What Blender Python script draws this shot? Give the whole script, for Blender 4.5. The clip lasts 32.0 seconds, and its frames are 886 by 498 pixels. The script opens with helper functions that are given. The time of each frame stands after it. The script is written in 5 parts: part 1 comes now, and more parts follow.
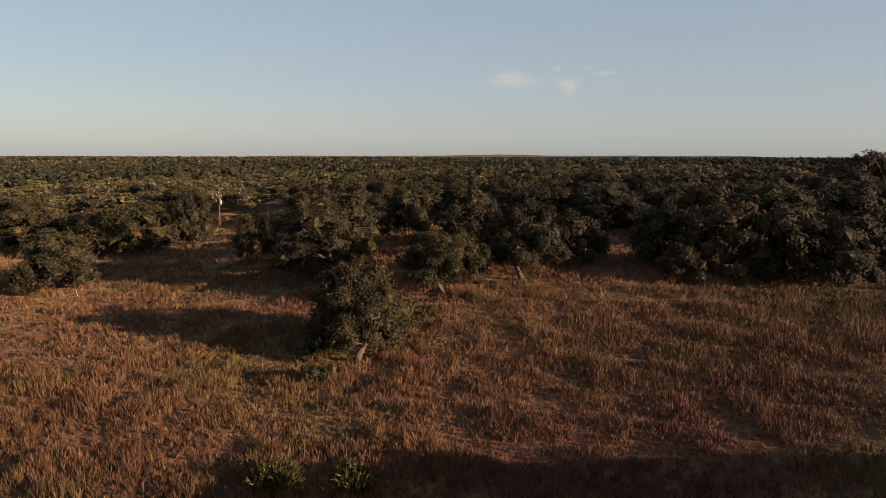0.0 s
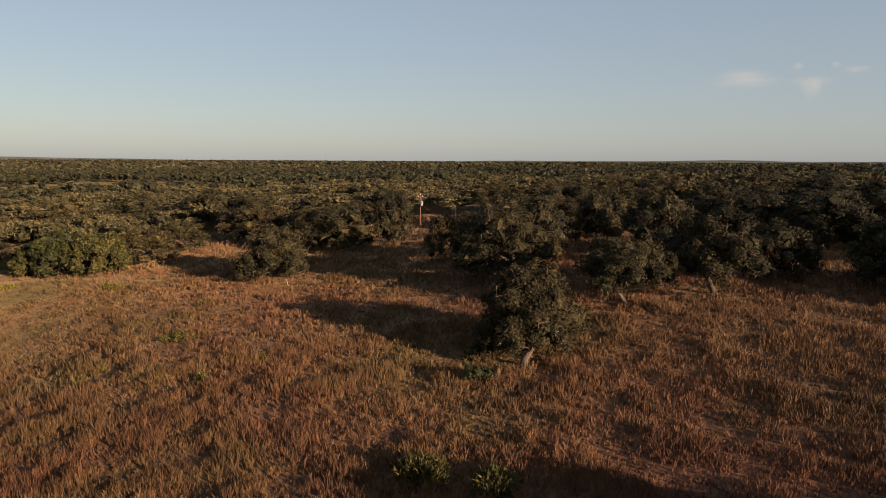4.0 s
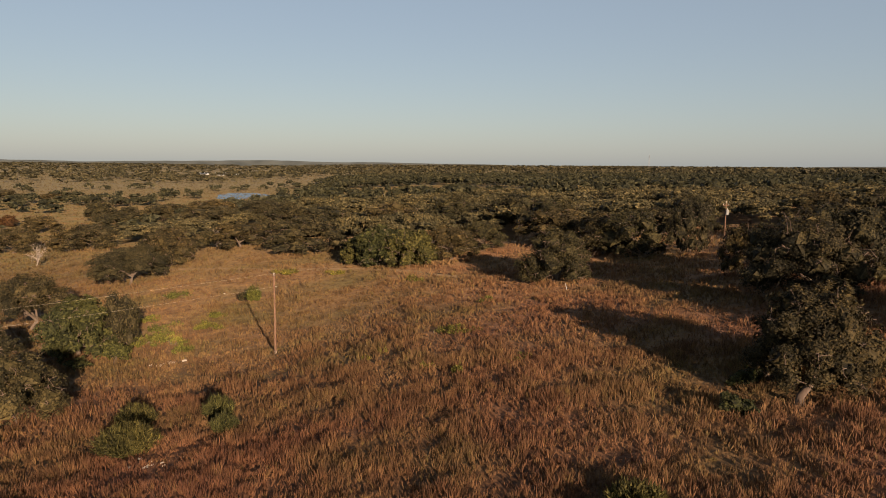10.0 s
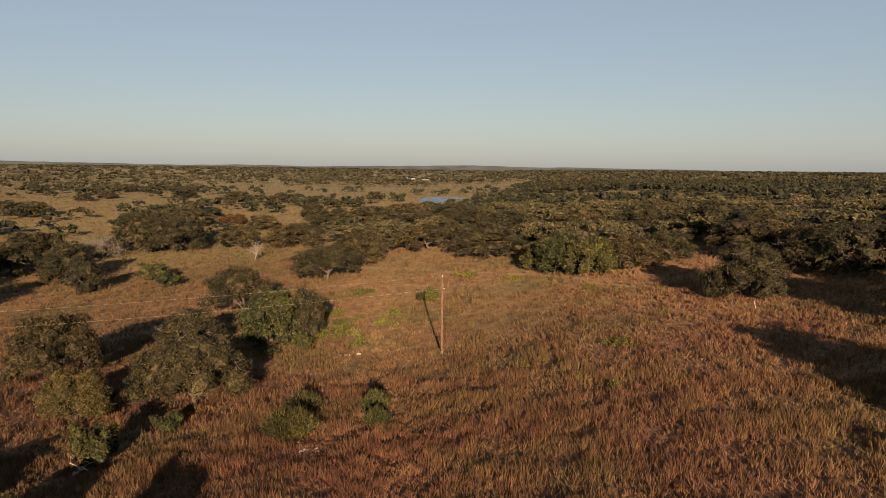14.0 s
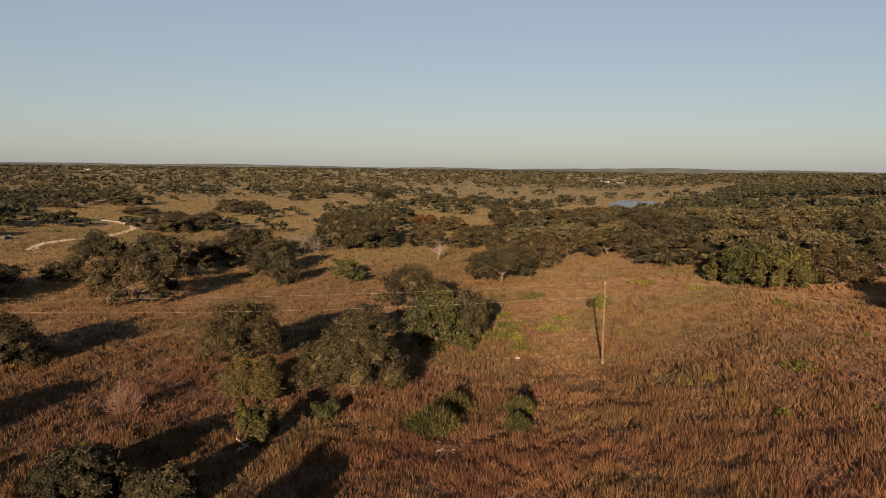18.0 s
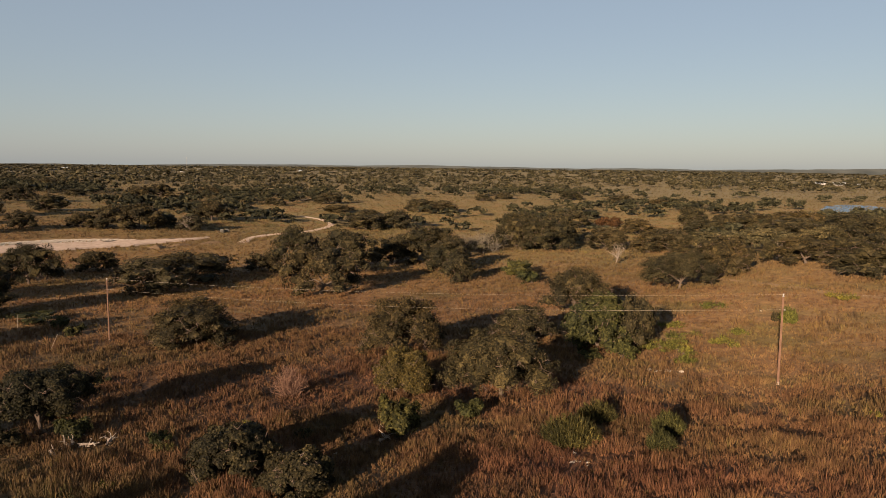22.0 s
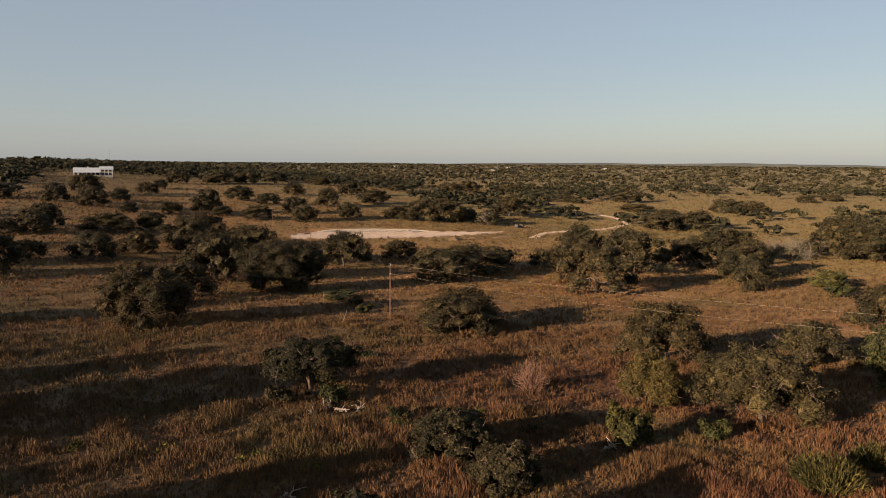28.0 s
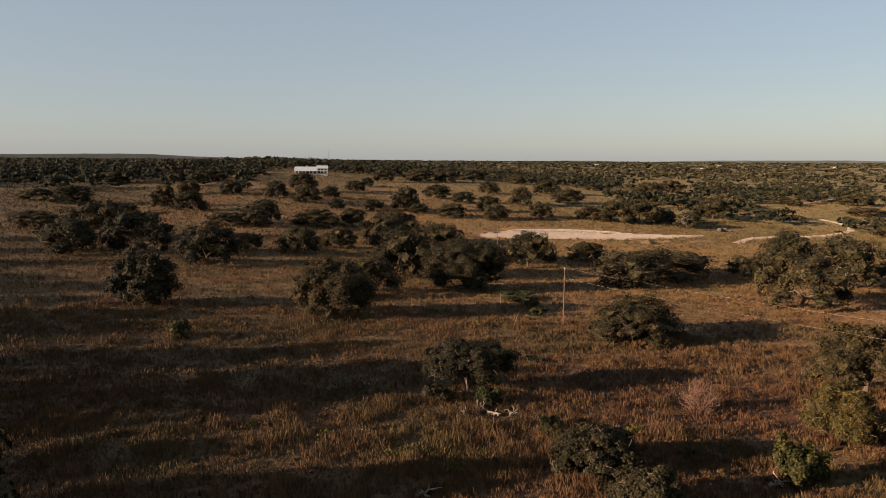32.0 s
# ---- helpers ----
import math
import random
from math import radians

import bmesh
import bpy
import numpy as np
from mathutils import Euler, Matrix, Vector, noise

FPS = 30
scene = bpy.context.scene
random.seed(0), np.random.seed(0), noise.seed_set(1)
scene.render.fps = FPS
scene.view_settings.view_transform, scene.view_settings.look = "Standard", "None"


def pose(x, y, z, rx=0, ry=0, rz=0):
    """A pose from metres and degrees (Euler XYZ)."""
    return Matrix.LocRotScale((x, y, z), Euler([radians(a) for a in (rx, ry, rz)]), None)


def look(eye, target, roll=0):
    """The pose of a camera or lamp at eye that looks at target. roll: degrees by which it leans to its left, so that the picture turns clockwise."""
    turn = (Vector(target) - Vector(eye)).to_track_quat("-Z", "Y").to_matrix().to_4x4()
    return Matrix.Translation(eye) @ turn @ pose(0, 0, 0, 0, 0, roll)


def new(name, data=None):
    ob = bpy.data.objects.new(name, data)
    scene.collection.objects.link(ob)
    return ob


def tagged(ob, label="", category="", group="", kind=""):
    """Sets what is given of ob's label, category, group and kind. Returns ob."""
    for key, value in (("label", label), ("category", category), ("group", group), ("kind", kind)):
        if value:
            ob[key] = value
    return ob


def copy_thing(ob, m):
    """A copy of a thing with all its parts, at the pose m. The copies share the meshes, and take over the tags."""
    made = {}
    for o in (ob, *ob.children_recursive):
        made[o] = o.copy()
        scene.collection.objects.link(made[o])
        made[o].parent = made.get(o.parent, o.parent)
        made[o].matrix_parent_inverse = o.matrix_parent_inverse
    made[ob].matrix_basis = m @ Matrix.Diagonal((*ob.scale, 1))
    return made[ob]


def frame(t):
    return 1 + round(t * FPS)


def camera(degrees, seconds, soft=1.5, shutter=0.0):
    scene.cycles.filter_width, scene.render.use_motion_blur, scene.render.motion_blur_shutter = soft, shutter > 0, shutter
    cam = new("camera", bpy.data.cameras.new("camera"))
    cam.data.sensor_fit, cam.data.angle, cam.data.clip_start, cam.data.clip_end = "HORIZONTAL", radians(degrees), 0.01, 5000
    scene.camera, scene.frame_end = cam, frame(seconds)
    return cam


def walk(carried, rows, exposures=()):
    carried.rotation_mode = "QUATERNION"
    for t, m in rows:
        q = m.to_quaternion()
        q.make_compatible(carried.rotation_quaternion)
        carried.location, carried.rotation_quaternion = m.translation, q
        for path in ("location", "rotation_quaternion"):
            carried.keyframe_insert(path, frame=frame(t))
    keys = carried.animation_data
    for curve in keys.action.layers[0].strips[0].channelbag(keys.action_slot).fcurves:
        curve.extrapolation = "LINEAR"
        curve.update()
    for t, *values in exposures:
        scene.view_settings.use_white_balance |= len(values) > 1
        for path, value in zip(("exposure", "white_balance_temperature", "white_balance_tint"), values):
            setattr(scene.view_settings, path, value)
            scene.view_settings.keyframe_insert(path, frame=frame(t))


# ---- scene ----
SKY_POWER, SUN_POWER, EXPO, KELVIN, TINT = 0.0392, 5.0, 1.22, 6750, 17
cam = camera(63.96, 32.0, 0.85)
PATH = [
    (0, (-11.000, 3.164, 22.416), (29.487, 31.791, 15.989), 0.11),
    (0.5, (-10.753, 2.862, 22.368), (28.595, 33.059, 16.054), 0.20),
    (1, (-10.473, 2.574, 22.327), (27.646, 34.325, 16.095), 0.19),
    (1.5, (-10.163, 2.299, 22.292), (26.721, 35.483, 16.097), 0.16),
    (2, (-9.828, 2.038, 22.262), (25.980, 36.384, 16.084), 0.14),
    (2.5, (-9.470, 1.789, 22.235), (25.137, 37.347, 16.074), 0.17),
    (3, (-9.093, 1.553, 22.211), (24.109, 38.425, 16.041), 0.23),
    (3.5, (-8.700, 1.331, 22.190), (23.073, 39.445, 16.042), 0.29),
    (5.5, (-7.005, 0.574, 22.122), (18.573, 43.105, 16.048), 0.37),
    (6, (-6.561, 0.420, 22.108), (17.429, 43.869, 16.052), 0.42),
    (6.5, (-6.110, 0.281, 22.096), (16.224, 44.603, 16.040), 0.47),
    (7, (-5.656, 0.156, 22.084), (14.943, 45.317, 16.066), 0.51),
    (7.5, (-5.197, 0.048, 22.073), (13.685, 45.955, 16.075), 0.55),
    (8, (-4.736, -0.045, 22.064), (12.502, 46.506, 16.073), 0.59),
    (8.5, (-4.274, -0.121, 22.055), (11.033, 47.102, 16.080), 0.60),
    (9, (-3.810, -0.180, 22.048), (9.686, 47.598, 16.118), 0.52),
    (9.5, (-3.346, -0.221, 22.042), (8.434, 48.011, 16.132), 0.49),
    (10, (-2.881, -0.245, 22.037), (7.282, 48.355, 16.148), 0.44),
    (10.5, (-2.417, -0.251, 22.033), (6.073, 48.675, 16.188), 0.35),
    (11, (-1.954, -0.239, 22.030), (4.808, 48.959, 16.210), 0.27),
    (11.5, (-1.493, -0.208, 22.029), (3.464, 49.208, 16.236), 0.20),
    (12, (-1.033, -0.158, 22.028), (2.137, 49.405, 16.243), 0.19),
    (12.5, (-0.575, -0.088, 22.028), (0.847, 49.559, 16.271), 0.34),
    (13, (-0.119, -0.000, 22.029), (-0.425, 49.675, 16.346), 0.56),
    (13.5, (0.333, 0.108, 22.031), (-1.686, 49.745, 16.369), 0.59),
    (14, (0.782, 0.235, 22.033), (-2.886, 49.779, 16.386), 0.57),
    (14.5, (1.228, 0.381, 22.035), (-4.158, 49.770, 16.399), 0.55),
    (16.5, (2.962, 1.157, 22.040), (-9.049, 49.373, 16.469), 0.55),
    (17, (3.381, 1.398, 22.038), (-10.314, 49.160, 16.452), 0.56),
    (17.5, (3.793, 1.656, 22.035), (-11.471, 48.939, 16.437), 0.59),
    (18, (4.198, 1.931, 22.030), (-12.617, 48.686, 16.436), 0.61),
    (18.5, (4.594, 2.224, 22.023), (-13.712, 48.413, 16.420), 0.64),
    (19, (4.982, 2.532, 22.013), (-14.871, 48.074, 16.377), 0.67),
    (19.5, (5.361, 2.856, 22.000), (-16.044, 47.690, 16.363), 0.69),
    (20, (5.730, 3.195, 21.984), (-17.175, 47.280, 16.333), 0.69),
    (20.5, (6.088, 3.549, 21.964), (-18.226, 46.873, 16.323), 0.63),
    (21, (6.435, 3.915, 21.941), (-19.267, 46.431, 16.299), 0.59),
    (21.5, (6.771, 4.294, 21.915), (-20.355, 45.915, 16.267), 0.56),
    (22, (7.094, 4.685, 21.885), (-21.413, 45.371, 16.233), 0.55),
    (22.5, (7.405, 5.086, 21.852), (-22.448, 44.796, 16.197), 0.56),
    (23, (7.702, 5.498, 21.816), (-23.488, 44.163, 16.144), 0.59),
    (23.5, (7.986, 5.918, 21.777), (-24.518, 43.479, 16.062), 0.55),
    (24, (8.257, 6.346, 21.736), (-25.518, 42.766, 16.001), 0.54),
    (24.5, (8.514, 6.782, 21.695), (-26.536, 41.975, 15.956), 0.56),
    (25, (8.757, 7.223, 21.652), (-27.570, 41.095, 15.904), 0.60),
    (25.5, (8.987, 7.670, 21.611), (-28.588, 40.148, 15.844), 0.60),
    (27.5, (9.781, 9.489, 21.486), (-32.055, 36.229, 15.598), 0.51),
    (28, (9.953, 9.949, 21.475), (-32.745, 35.279, 15.537), 0.46),
    (28.5, (10.117, 10.408, 21.478), (-33.436, 34.232, 15.513), 0.46),
    (29, (10.274, 10.867, 21.498), (-34.099, 33.111, 15.479), 0.44),
    (29.5, (10.427, 11.326, 21.538), (-34.791, 31.776, 15.448), 0.37),
    (30, (10.579, 11.783, 21.603), (-35.354, 30.548, 15.435), 0.30),
    (30.5, (10.732, 12.239, 21.698), (-35.843, 29.323, 15.469), 0.26),
    (31, (10.891, 12.693, 21.826), (-36.247, 28.165, 15.609), 0.26),
    (31.5, (11.057, 13.145, 21.995), (-36.565, 27.073, 15.820), 0.29),
    (32, (11.237, 13.596, 22.209), (-36.775, 26.116, 16.038), 0.36),
]
walk(cam, [(t, look(eye, target, roll)) for t, eye, target, roll in PATH], [(0.0, EXPO + 0.22, KELVIN - 50, TINT), (9.0, EXPO, KELVIN - 100, TINT), (22.0, EXPO, KELVIN - 100, TINT), (32.0, EXPO + 0.22, KELVIN, TINT)])

# ---- sky and sun ----
SUN_TURN, SUN_HEIGHT = radians(170.4), radians(13.2)
world = bpy.data.worlds.new("sky")
scene.world = world
world.use_nodes = True
wn = world.node_tree
sky = wn.nodes.new("ShaderNodeTexSky")
sky.sky_type, sky.sun_disc = "NISHITA", False
sky.sun_elevation, sky.sun_rotation = SUN_HEIGHT, SUN_TURN
sky.altitude, sky.air_density, sky.dust_density, sky.ozone_density = 300, 1.0, 1.0, 1.2
haze = wn.nodes.new("ShaderNodeMix")
haze.data_type, haze.inputs[0].default_value = "RGBA", 0.48
haze.inputs[7].default_value = (4.45, 5.42, 6.13, 1)
wn.links.new(sky.outputs[0], haze.inputs[6])
wn.links.new(haze.outputs[2], wn.nodes["Background"].inputs[0])
wn.nodes["Background"].inputs[1].default_value = SKY_POWER
toward = Vector((math.sin(SUN_TURN) * math.cos(SUN_HEIGHT), math.cos(SUN_TURN) * math.cos(SUN_HEIGHT), math.sin(SUN_HEIGHT)))
lamp = bpy.data.lights.new("sun", "SUN")
lamp.energy, lamp.angle, lamp.color = SUN_POWER, radians(0.5), (1.0, 0.78, 0.56)
sun = new("sun", lamp)
sun.matrix_world = look(toward * 100, (0, 0, 0))


# ---- materials ----
def material(name, rough=0.9):
    m = bpy.data.materials.new(name)
    m.use_nodes = True
    b = m.node_tree.nodes["Principled BSDF"]
    b.inputs["Roughness"].default_value = rough
    b.inputs["Specular IOR Level"].default_value = 0.25
    b.inputs["Diffuse Roughness"].default_value = 1.0 if rough > 0.5 else 0.0
    return m, m.node_tree.nodes, m.node_tree.links, b


def ramp(nodes, links, value, stops):
    r = nodes.new("ShaderNodeValToRGB")
    links.new(value, r.inputs[0])
    while len(r.color_ramp.elements) < len(stops):
        r.color_ramp.elements.new(0.5)
    for e, (at, c) in zip(r.color_ramp.elements, stops):
        e.position, e.color = at, (*c, 1)
    return r.outputs[0]


def mixed(nodes, links, factor, a, b, how="MIX"):
    m = nodes.new("ShaderNodeMix")
    m.data_type, m.blend_type = "RGBA", how
    for socket, value in ((m.inputs[0], factor), (m.inputs[6], a), (m.inputs[7], b)):
        if isinstance(value, (int, float)):
            socket.default_value = value
        elif isinstance(value, tuple):
            socket.default_value = (*value, 1)
        else:
            links.new(value, socket)
    return m.outputs[2]


def cloudy(nodes, links, scale, detail=4.0, stretch=None, world_space=True):
    n = nodes.new("ShaderNodeTexNoise")
    n.inputs["Scale"].default_value, n.inputs["Detail"].default_value = scale, detail
    if world_space:
        g = nodes.new("ShaderNodeNewGeometry")
        source = g.outputs["Position"]
    else:
        source = nodes.new("ShaderNodeTexCoord").outputs["Object"]
    if stretch:
        mp = nodes.new("ShaderNodeMapping")
        mp.inputs["Scale"].default_value = stretch
        links.new(source, mp.inputs[0])
        source = mp.outputs[0]
    links.new(source, n.inputs["Vector"])
    return n.outputs[0]


def bumped(nodes, links, b, height, strength, distance):
    bp = nodes.new("ShaderNodeBump")
    bp.inputs["Strength"].default_value, bp.inputs["Distance"].default_value = strength, distance
    links.new(height, bp.inputs["Height"])
    links.new(bp.outputs[0], b.inputs["Normal"])


def grass_colours(nodes, links):
    """Dry prairie colours in patches: rust-red bunch grass, straw, olive green, and the golden valley meadow in the west and north."""
    broad, patch, weeds = cloudy(nodes, links, 0.022, 3), cloudy(nodes, links, 0.11, 5), cloudy(nodes, links, 0.05, 5, (1.0, 1.3, 1.0))
    rust = ramp(nodes, links, patch, [(0.3, (0.084, 0.0365, 0.0205)), (0.5, (0.105, 0.05, 0.0255)), (0.68, (0.124, 0.067, 0.031))])
    straw = ramp(nodes, links, patch, [(0.3, (0.126, 0.073, 0.0315)), (0.52, (0.143, 0.09, 0.039)), (0.7, (0.115, 0.084, 0.034))])
    meadow = ramp(nodes, links, patch, [(0.3, (0.068, 0.0605, 0.022)), (0.5, (0.096, 0.074, 0.029)), (0.7, (0.116, 0.071, 0.03))])
    # how far out into the valley a point lies
    g = nodes.new("ShaderNodeNewGeometry")
    d = nodes.new("ShaderNodeVectorMath")
    d.operation = "DISTANCE"
    d.inputs[1].default_value = (0, 30, 0)
    flat = nodes.new("ShaderNodeMapping")
    flat.inputs["Scale"].default_value = (0.35, 1, 0)
    links.new(g.outputs["Position"], flat.inputs[0])
    links.new(flat.outputs[0], d.inputs[0])
    # and how far from the rust-red heart of the field
    heart, out = nodes.new("ShaderNodeMapping"), nodes.new("ShaderNodeVectorMath")
    heart.inputs["Scale"].default_value = (0.85, 1, 0)
    out.operation = "DISTANCE"
    out.inputs[1].default_value = (-2, 32, 0)
    links.new(g.outputs["Position"], heart.inputs[0])
    links.new(heart.outputs[0], out.inputs[0])
    far, dry = nodes.new("ShaderNodeMapRange"), nodes.new("ShaderNodeMapRange")
    far.inputs[1].default_value, far.inputs[2].default_value = 100, 220
    dry.inputs[1].default_value, dry.inputs[2].default_value = 18, 76
    dry.inputs[3].default_value, dry.inputs[4].default_value = -0.14, 0.26
    links.new(d.outputs["Value"], far.inputs[0])
    links.new(out.outputs["Value"], dry.inputs[0])
    both = nodes.new("ShaderNodeMath")
    links.new(broad, both.inputs[0])
    links.new(dry.outputs[0], both.inputs[1])
    near = mixed(nodes, links, ramp(nodes, links, both.outputs[0], [(0.32, (0, 0, 0)), (0.7, (1, 1, 1))]), rust, straw)
    olive = ramp(nodes, links, weeds, [(0.49, (0, 0, 0)), (0.68, (0.75, 0.75, 0.75))])
    near = mixed(nodes, links, olive, near, (0.085, 0.069, 0.023))
    # far meadow dulled with distance: aerial haze put into its colour
    valley = nodes.new("ShaderNodeMapRange")
    valley.inputs[1].default_value, valley.inputs[2].default_value = 380, 800
    links.new(d.outputs["Value"], valley.inputs[0])
    meadow = mixed(nodes, links, valley.outputs[0], meadow, (0.078, 0.066, 0.035))
    tussock = ramp(nodes, links, cloudy(nodes, links, 0.75, 3), [(0.33, (0.66, 0.62, 0.58)), (0.5, (0.98, 0.97, 0.95)), (0.68, (1.3, 1.3, 1.28))])
    # browner west slope and pinker eastern rise, with dimness and sunlight painted into them
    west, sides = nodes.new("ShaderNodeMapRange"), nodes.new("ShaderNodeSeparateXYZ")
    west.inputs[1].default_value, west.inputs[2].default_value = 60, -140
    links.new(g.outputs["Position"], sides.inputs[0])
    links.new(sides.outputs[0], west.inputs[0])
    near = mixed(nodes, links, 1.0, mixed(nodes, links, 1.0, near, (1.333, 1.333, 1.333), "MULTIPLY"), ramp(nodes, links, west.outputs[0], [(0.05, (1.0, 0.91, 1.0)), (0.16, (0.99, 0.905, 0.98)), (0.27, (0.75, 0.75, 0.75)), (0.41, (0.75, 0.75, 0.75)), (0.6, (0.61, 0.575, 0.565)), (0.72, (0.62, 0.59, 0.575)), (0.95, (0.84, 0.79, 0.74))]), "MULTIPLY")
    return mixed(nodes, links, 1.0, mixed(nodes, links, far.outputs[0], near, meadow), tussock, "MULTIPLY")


def ground_material():
    m, n, l, b = material("prairie_ground", 0.95)
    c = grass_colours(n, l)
    fine = cloudy(n, l, 2.6, 8)
    c = mixed(n, l, 0.8, c, ramp(n, l, fine, [(0.3, (0.53, 0.49, 0.43)), (0.7, (1.02, 0.94, 0.82))]), "MULTIPLY")
    # matted brown litter by the field, darkened for tussock shade; open meadow turf beyond
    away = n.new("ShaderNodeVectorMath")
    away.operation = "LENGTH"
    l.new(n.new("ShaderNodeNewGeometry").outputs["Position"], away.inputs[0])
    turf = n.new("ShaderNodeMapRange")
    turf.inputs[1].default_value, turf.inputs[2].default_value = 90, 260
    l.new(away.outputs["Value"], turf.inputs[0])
    shaded_litter = mixed(n, l, 1.0, c, (0.74, 0.74, 0.8), "MULTIPLY")
    c = mixed(n, l, turf.outputs[0], shaded_litter, c)
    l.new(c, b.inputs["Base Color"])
    bumped(n, l, b, fine, 0.8, 0.25)
    return m


def grass_material():
    m, n, l, b = material("dry_grass_blades", 0.8)
    g = n.new("ShaderNodeNewGeometry")
    tone = ramp(n, l, g.outputs["Random Per Island"], [(0.0, (0.48, 0.39, 0.36)), (0.3, (0.68, 0.6, 0.54)), (0.6, (0.86, 0.78, 0.71)), (0.86, (1.1, 1.03, 0.9)), (1.0, (0.72, 0.84, 0.55))])
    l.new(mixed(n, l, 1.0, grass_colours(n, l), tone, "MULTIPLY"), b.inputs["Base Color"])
    return m


def leaf_material(name, dark, mid, light, rough=0.7):
    m, n, l, b = material(name, rough)
    b.inputs["Specular IOR Level"].default_value = 0.12
    g = n.new("ShaderNodeNewGeometry")
    o = n.new("ShaderNodeObjectInfo")
    c = ramp(n, l, g.outputs["Random Per Island"], [(0.0, tuple(0.7 * v for v in dark)), (0.5, mid), (1.0, tuple(1.25 * v for v in light))])
    tint = ramp(n, l, o.outputs["Random"], [(0.0, (0.8, 0.85, 0.8)), (0.5, (1.0, 1.0, 1.0)), (1.0, (1.25, 1.12, 0.95))])
    c = mixed(n, l, 1.0, c, tint, "MULTIPLY")
    clump = cloudy(n, l, 0.5, 3)
    c = mixed(n, l, 0.7, c, ramp(n, l, clump, [(0.3, (0.5, 0.52, 0.52)), (0.7, (1.35, 1.3, 1.18))]), "MULTIPLY")
    tree = cloudy(n, l, 0.1, 2)
    c = mixed(n, l, 1.0, c, ramp(n, l, tree, [(0.36, (0.74, 0.78, 0.8)), (0.64, (1.26, 1.2, 1.06))]), "MULTIPLY")
    spray = cloudy(n, l, 3.2, 5)
    c = mixed(n, l, 0.85, c, ramp(n, l, spray, [(0.34, (0.44, 0.45, 0.45)), (0.64, (1.42, 1.38, 1.3))]), "MULTIPLY")
    l.new(c, b.inputs["Base Color"])
    bumped(n, l, b, spray, 0.8, 0.25)
    return m


def bark_material(name, dark, light, scale=3.0):
    m, n, l, b = material(name, 0.9)
    f = cloudy(n, l, scale, 6, (1, 1, 0.25))
    l.new(ramp(n, l, f, [(0.3, dark), (0.7, light)]), b.inputs["Base Color"])
    bumped(n, l, b, f, 0.8, 0.05)
    return m


def speckled(name, dark, light, scale, rough=0.9, bump=0.0):
    m, n, l, b = material(name, rough)
    f = cloudy(n, l, scale, 6)
    l.new(ramp(n, l, f, [(0.32, dark), (0.68, light)]), b.inputs["Base Color"])
    if bump:
        bumped(n, l, b, f, 0.8, bump)
    return m


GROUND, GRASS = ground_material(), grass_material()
OAK_LEAF = leaf_material("live_oak_leaves", (0.01441, 0.01306, 0.00647), (0.02629, 0.02252, 0.01087), (0.05129, 0.04142, 0.02086))
GREEN_LEAF = leaf_material("bright_oak_leaves", (0.01533, 0.01723, 0.0062), (0.02683, 0.02857, 0.00978), (0.05103, 0.04987, 0.01817))
CEDAR_LEAF = leaf_material("cedar_sprigs", (0.01655, 0.01781, 0.006623), (0.03311, 0.03265, 0.01135), (0.05795, 0.0538, 0.01988))
WEED_LEAF = leaf_material("yellow_green_weeds", (0.0434, 0.0444, 0.01007), (0.07377, 0.07258, 0.01702), (0.12637, 0.11954, 0.03036))
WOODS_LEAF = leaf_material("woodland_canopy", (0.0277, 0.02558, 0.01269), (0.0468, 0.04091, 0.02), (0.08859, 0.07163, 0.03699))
SAGE_LEAF = leaf_material("grey_green_brush_leaves", (0.02539, 0.02398, 0.0134), (0.04654, 0.04231, 0.02327), (0.07052, 0.06347, 0.03526))
YELLOW_LEAF = leaf_material("yellowing_oak_leaves", (0.028, 0.022, 0.008), (0.052, 0.04, 0.013), (0.085, 0.062, 0.022))
# grey-green far leaf tones, with distance haze painted into them
FAR_LEAF = leaf_material("hazed_far_canopy", (0.0169, 0.01692, 0.0097), (0.02833, 0.02683, 0.01542), (0.05321, 0.04787, 0.02813))
RUST_LEAF = leaf_material("rust_coloured_leaves", (0.02821, 0.01383, 0.006353), (0.05207, 0.0244, 0.009922), (0.07806, 0.03864, 0.01588))
BARK = bark_material("oak_bark", (0.05, 0.036, 0.025), (0.125, 0.092, 0.066))
PALE_BARK = bark_material("pale_oak_bark", (0.062, 0.042, 0.03), (0.1488, 0.105, 0.078))
PALE_WOOD = bark_material("bleached_dead_wood", (0.15, 0.1184, 0.09125), (0.3, 0.2479, 0.1971))
TWIG = bark_material("red_brown_twigs", (0.075, 0.037, 0.023), (0.19, 0.108, 0.07))
GREY_TWIG = bark_material("grey_dead_twigs", (0.07, 0.058, 0.042), (0.16, 0.135, 0.1))
GREY_WOOD = bark_material("grey_dead_wood", (0.11, 0.09, 0.07), (0.25, 0.205, 0.165))
POLE_WOOD = bark_material("weathered_pole_wood", (0.09, 0.05, 0.031), (0.175, 0.1, 0.063), 6.0)
CALICHE = speckled("crushed_caliche", (0.155, 0.116, 0.088), (0.245, 0.192, 0.152), 0.6, 0.95, 0.1)
LIMESTONE = speckled("white_limestone", (0.21, 0.178, 0.14), (0.41, 0.358, 0.295), 3.0, 0.9, 0.05)
STRAW = speckled("trodden_straw", (0.076, 0.048, 0.024), (0.112, 0.074, 0.038), 1.4, 0.95, 0.08)
DIRT = speckled("bare_tan_dirt", (0.1088, 0.068, 0.0374), (0.1768, 0.1224, 0.0714), 0.8, 0.95, 0.08)
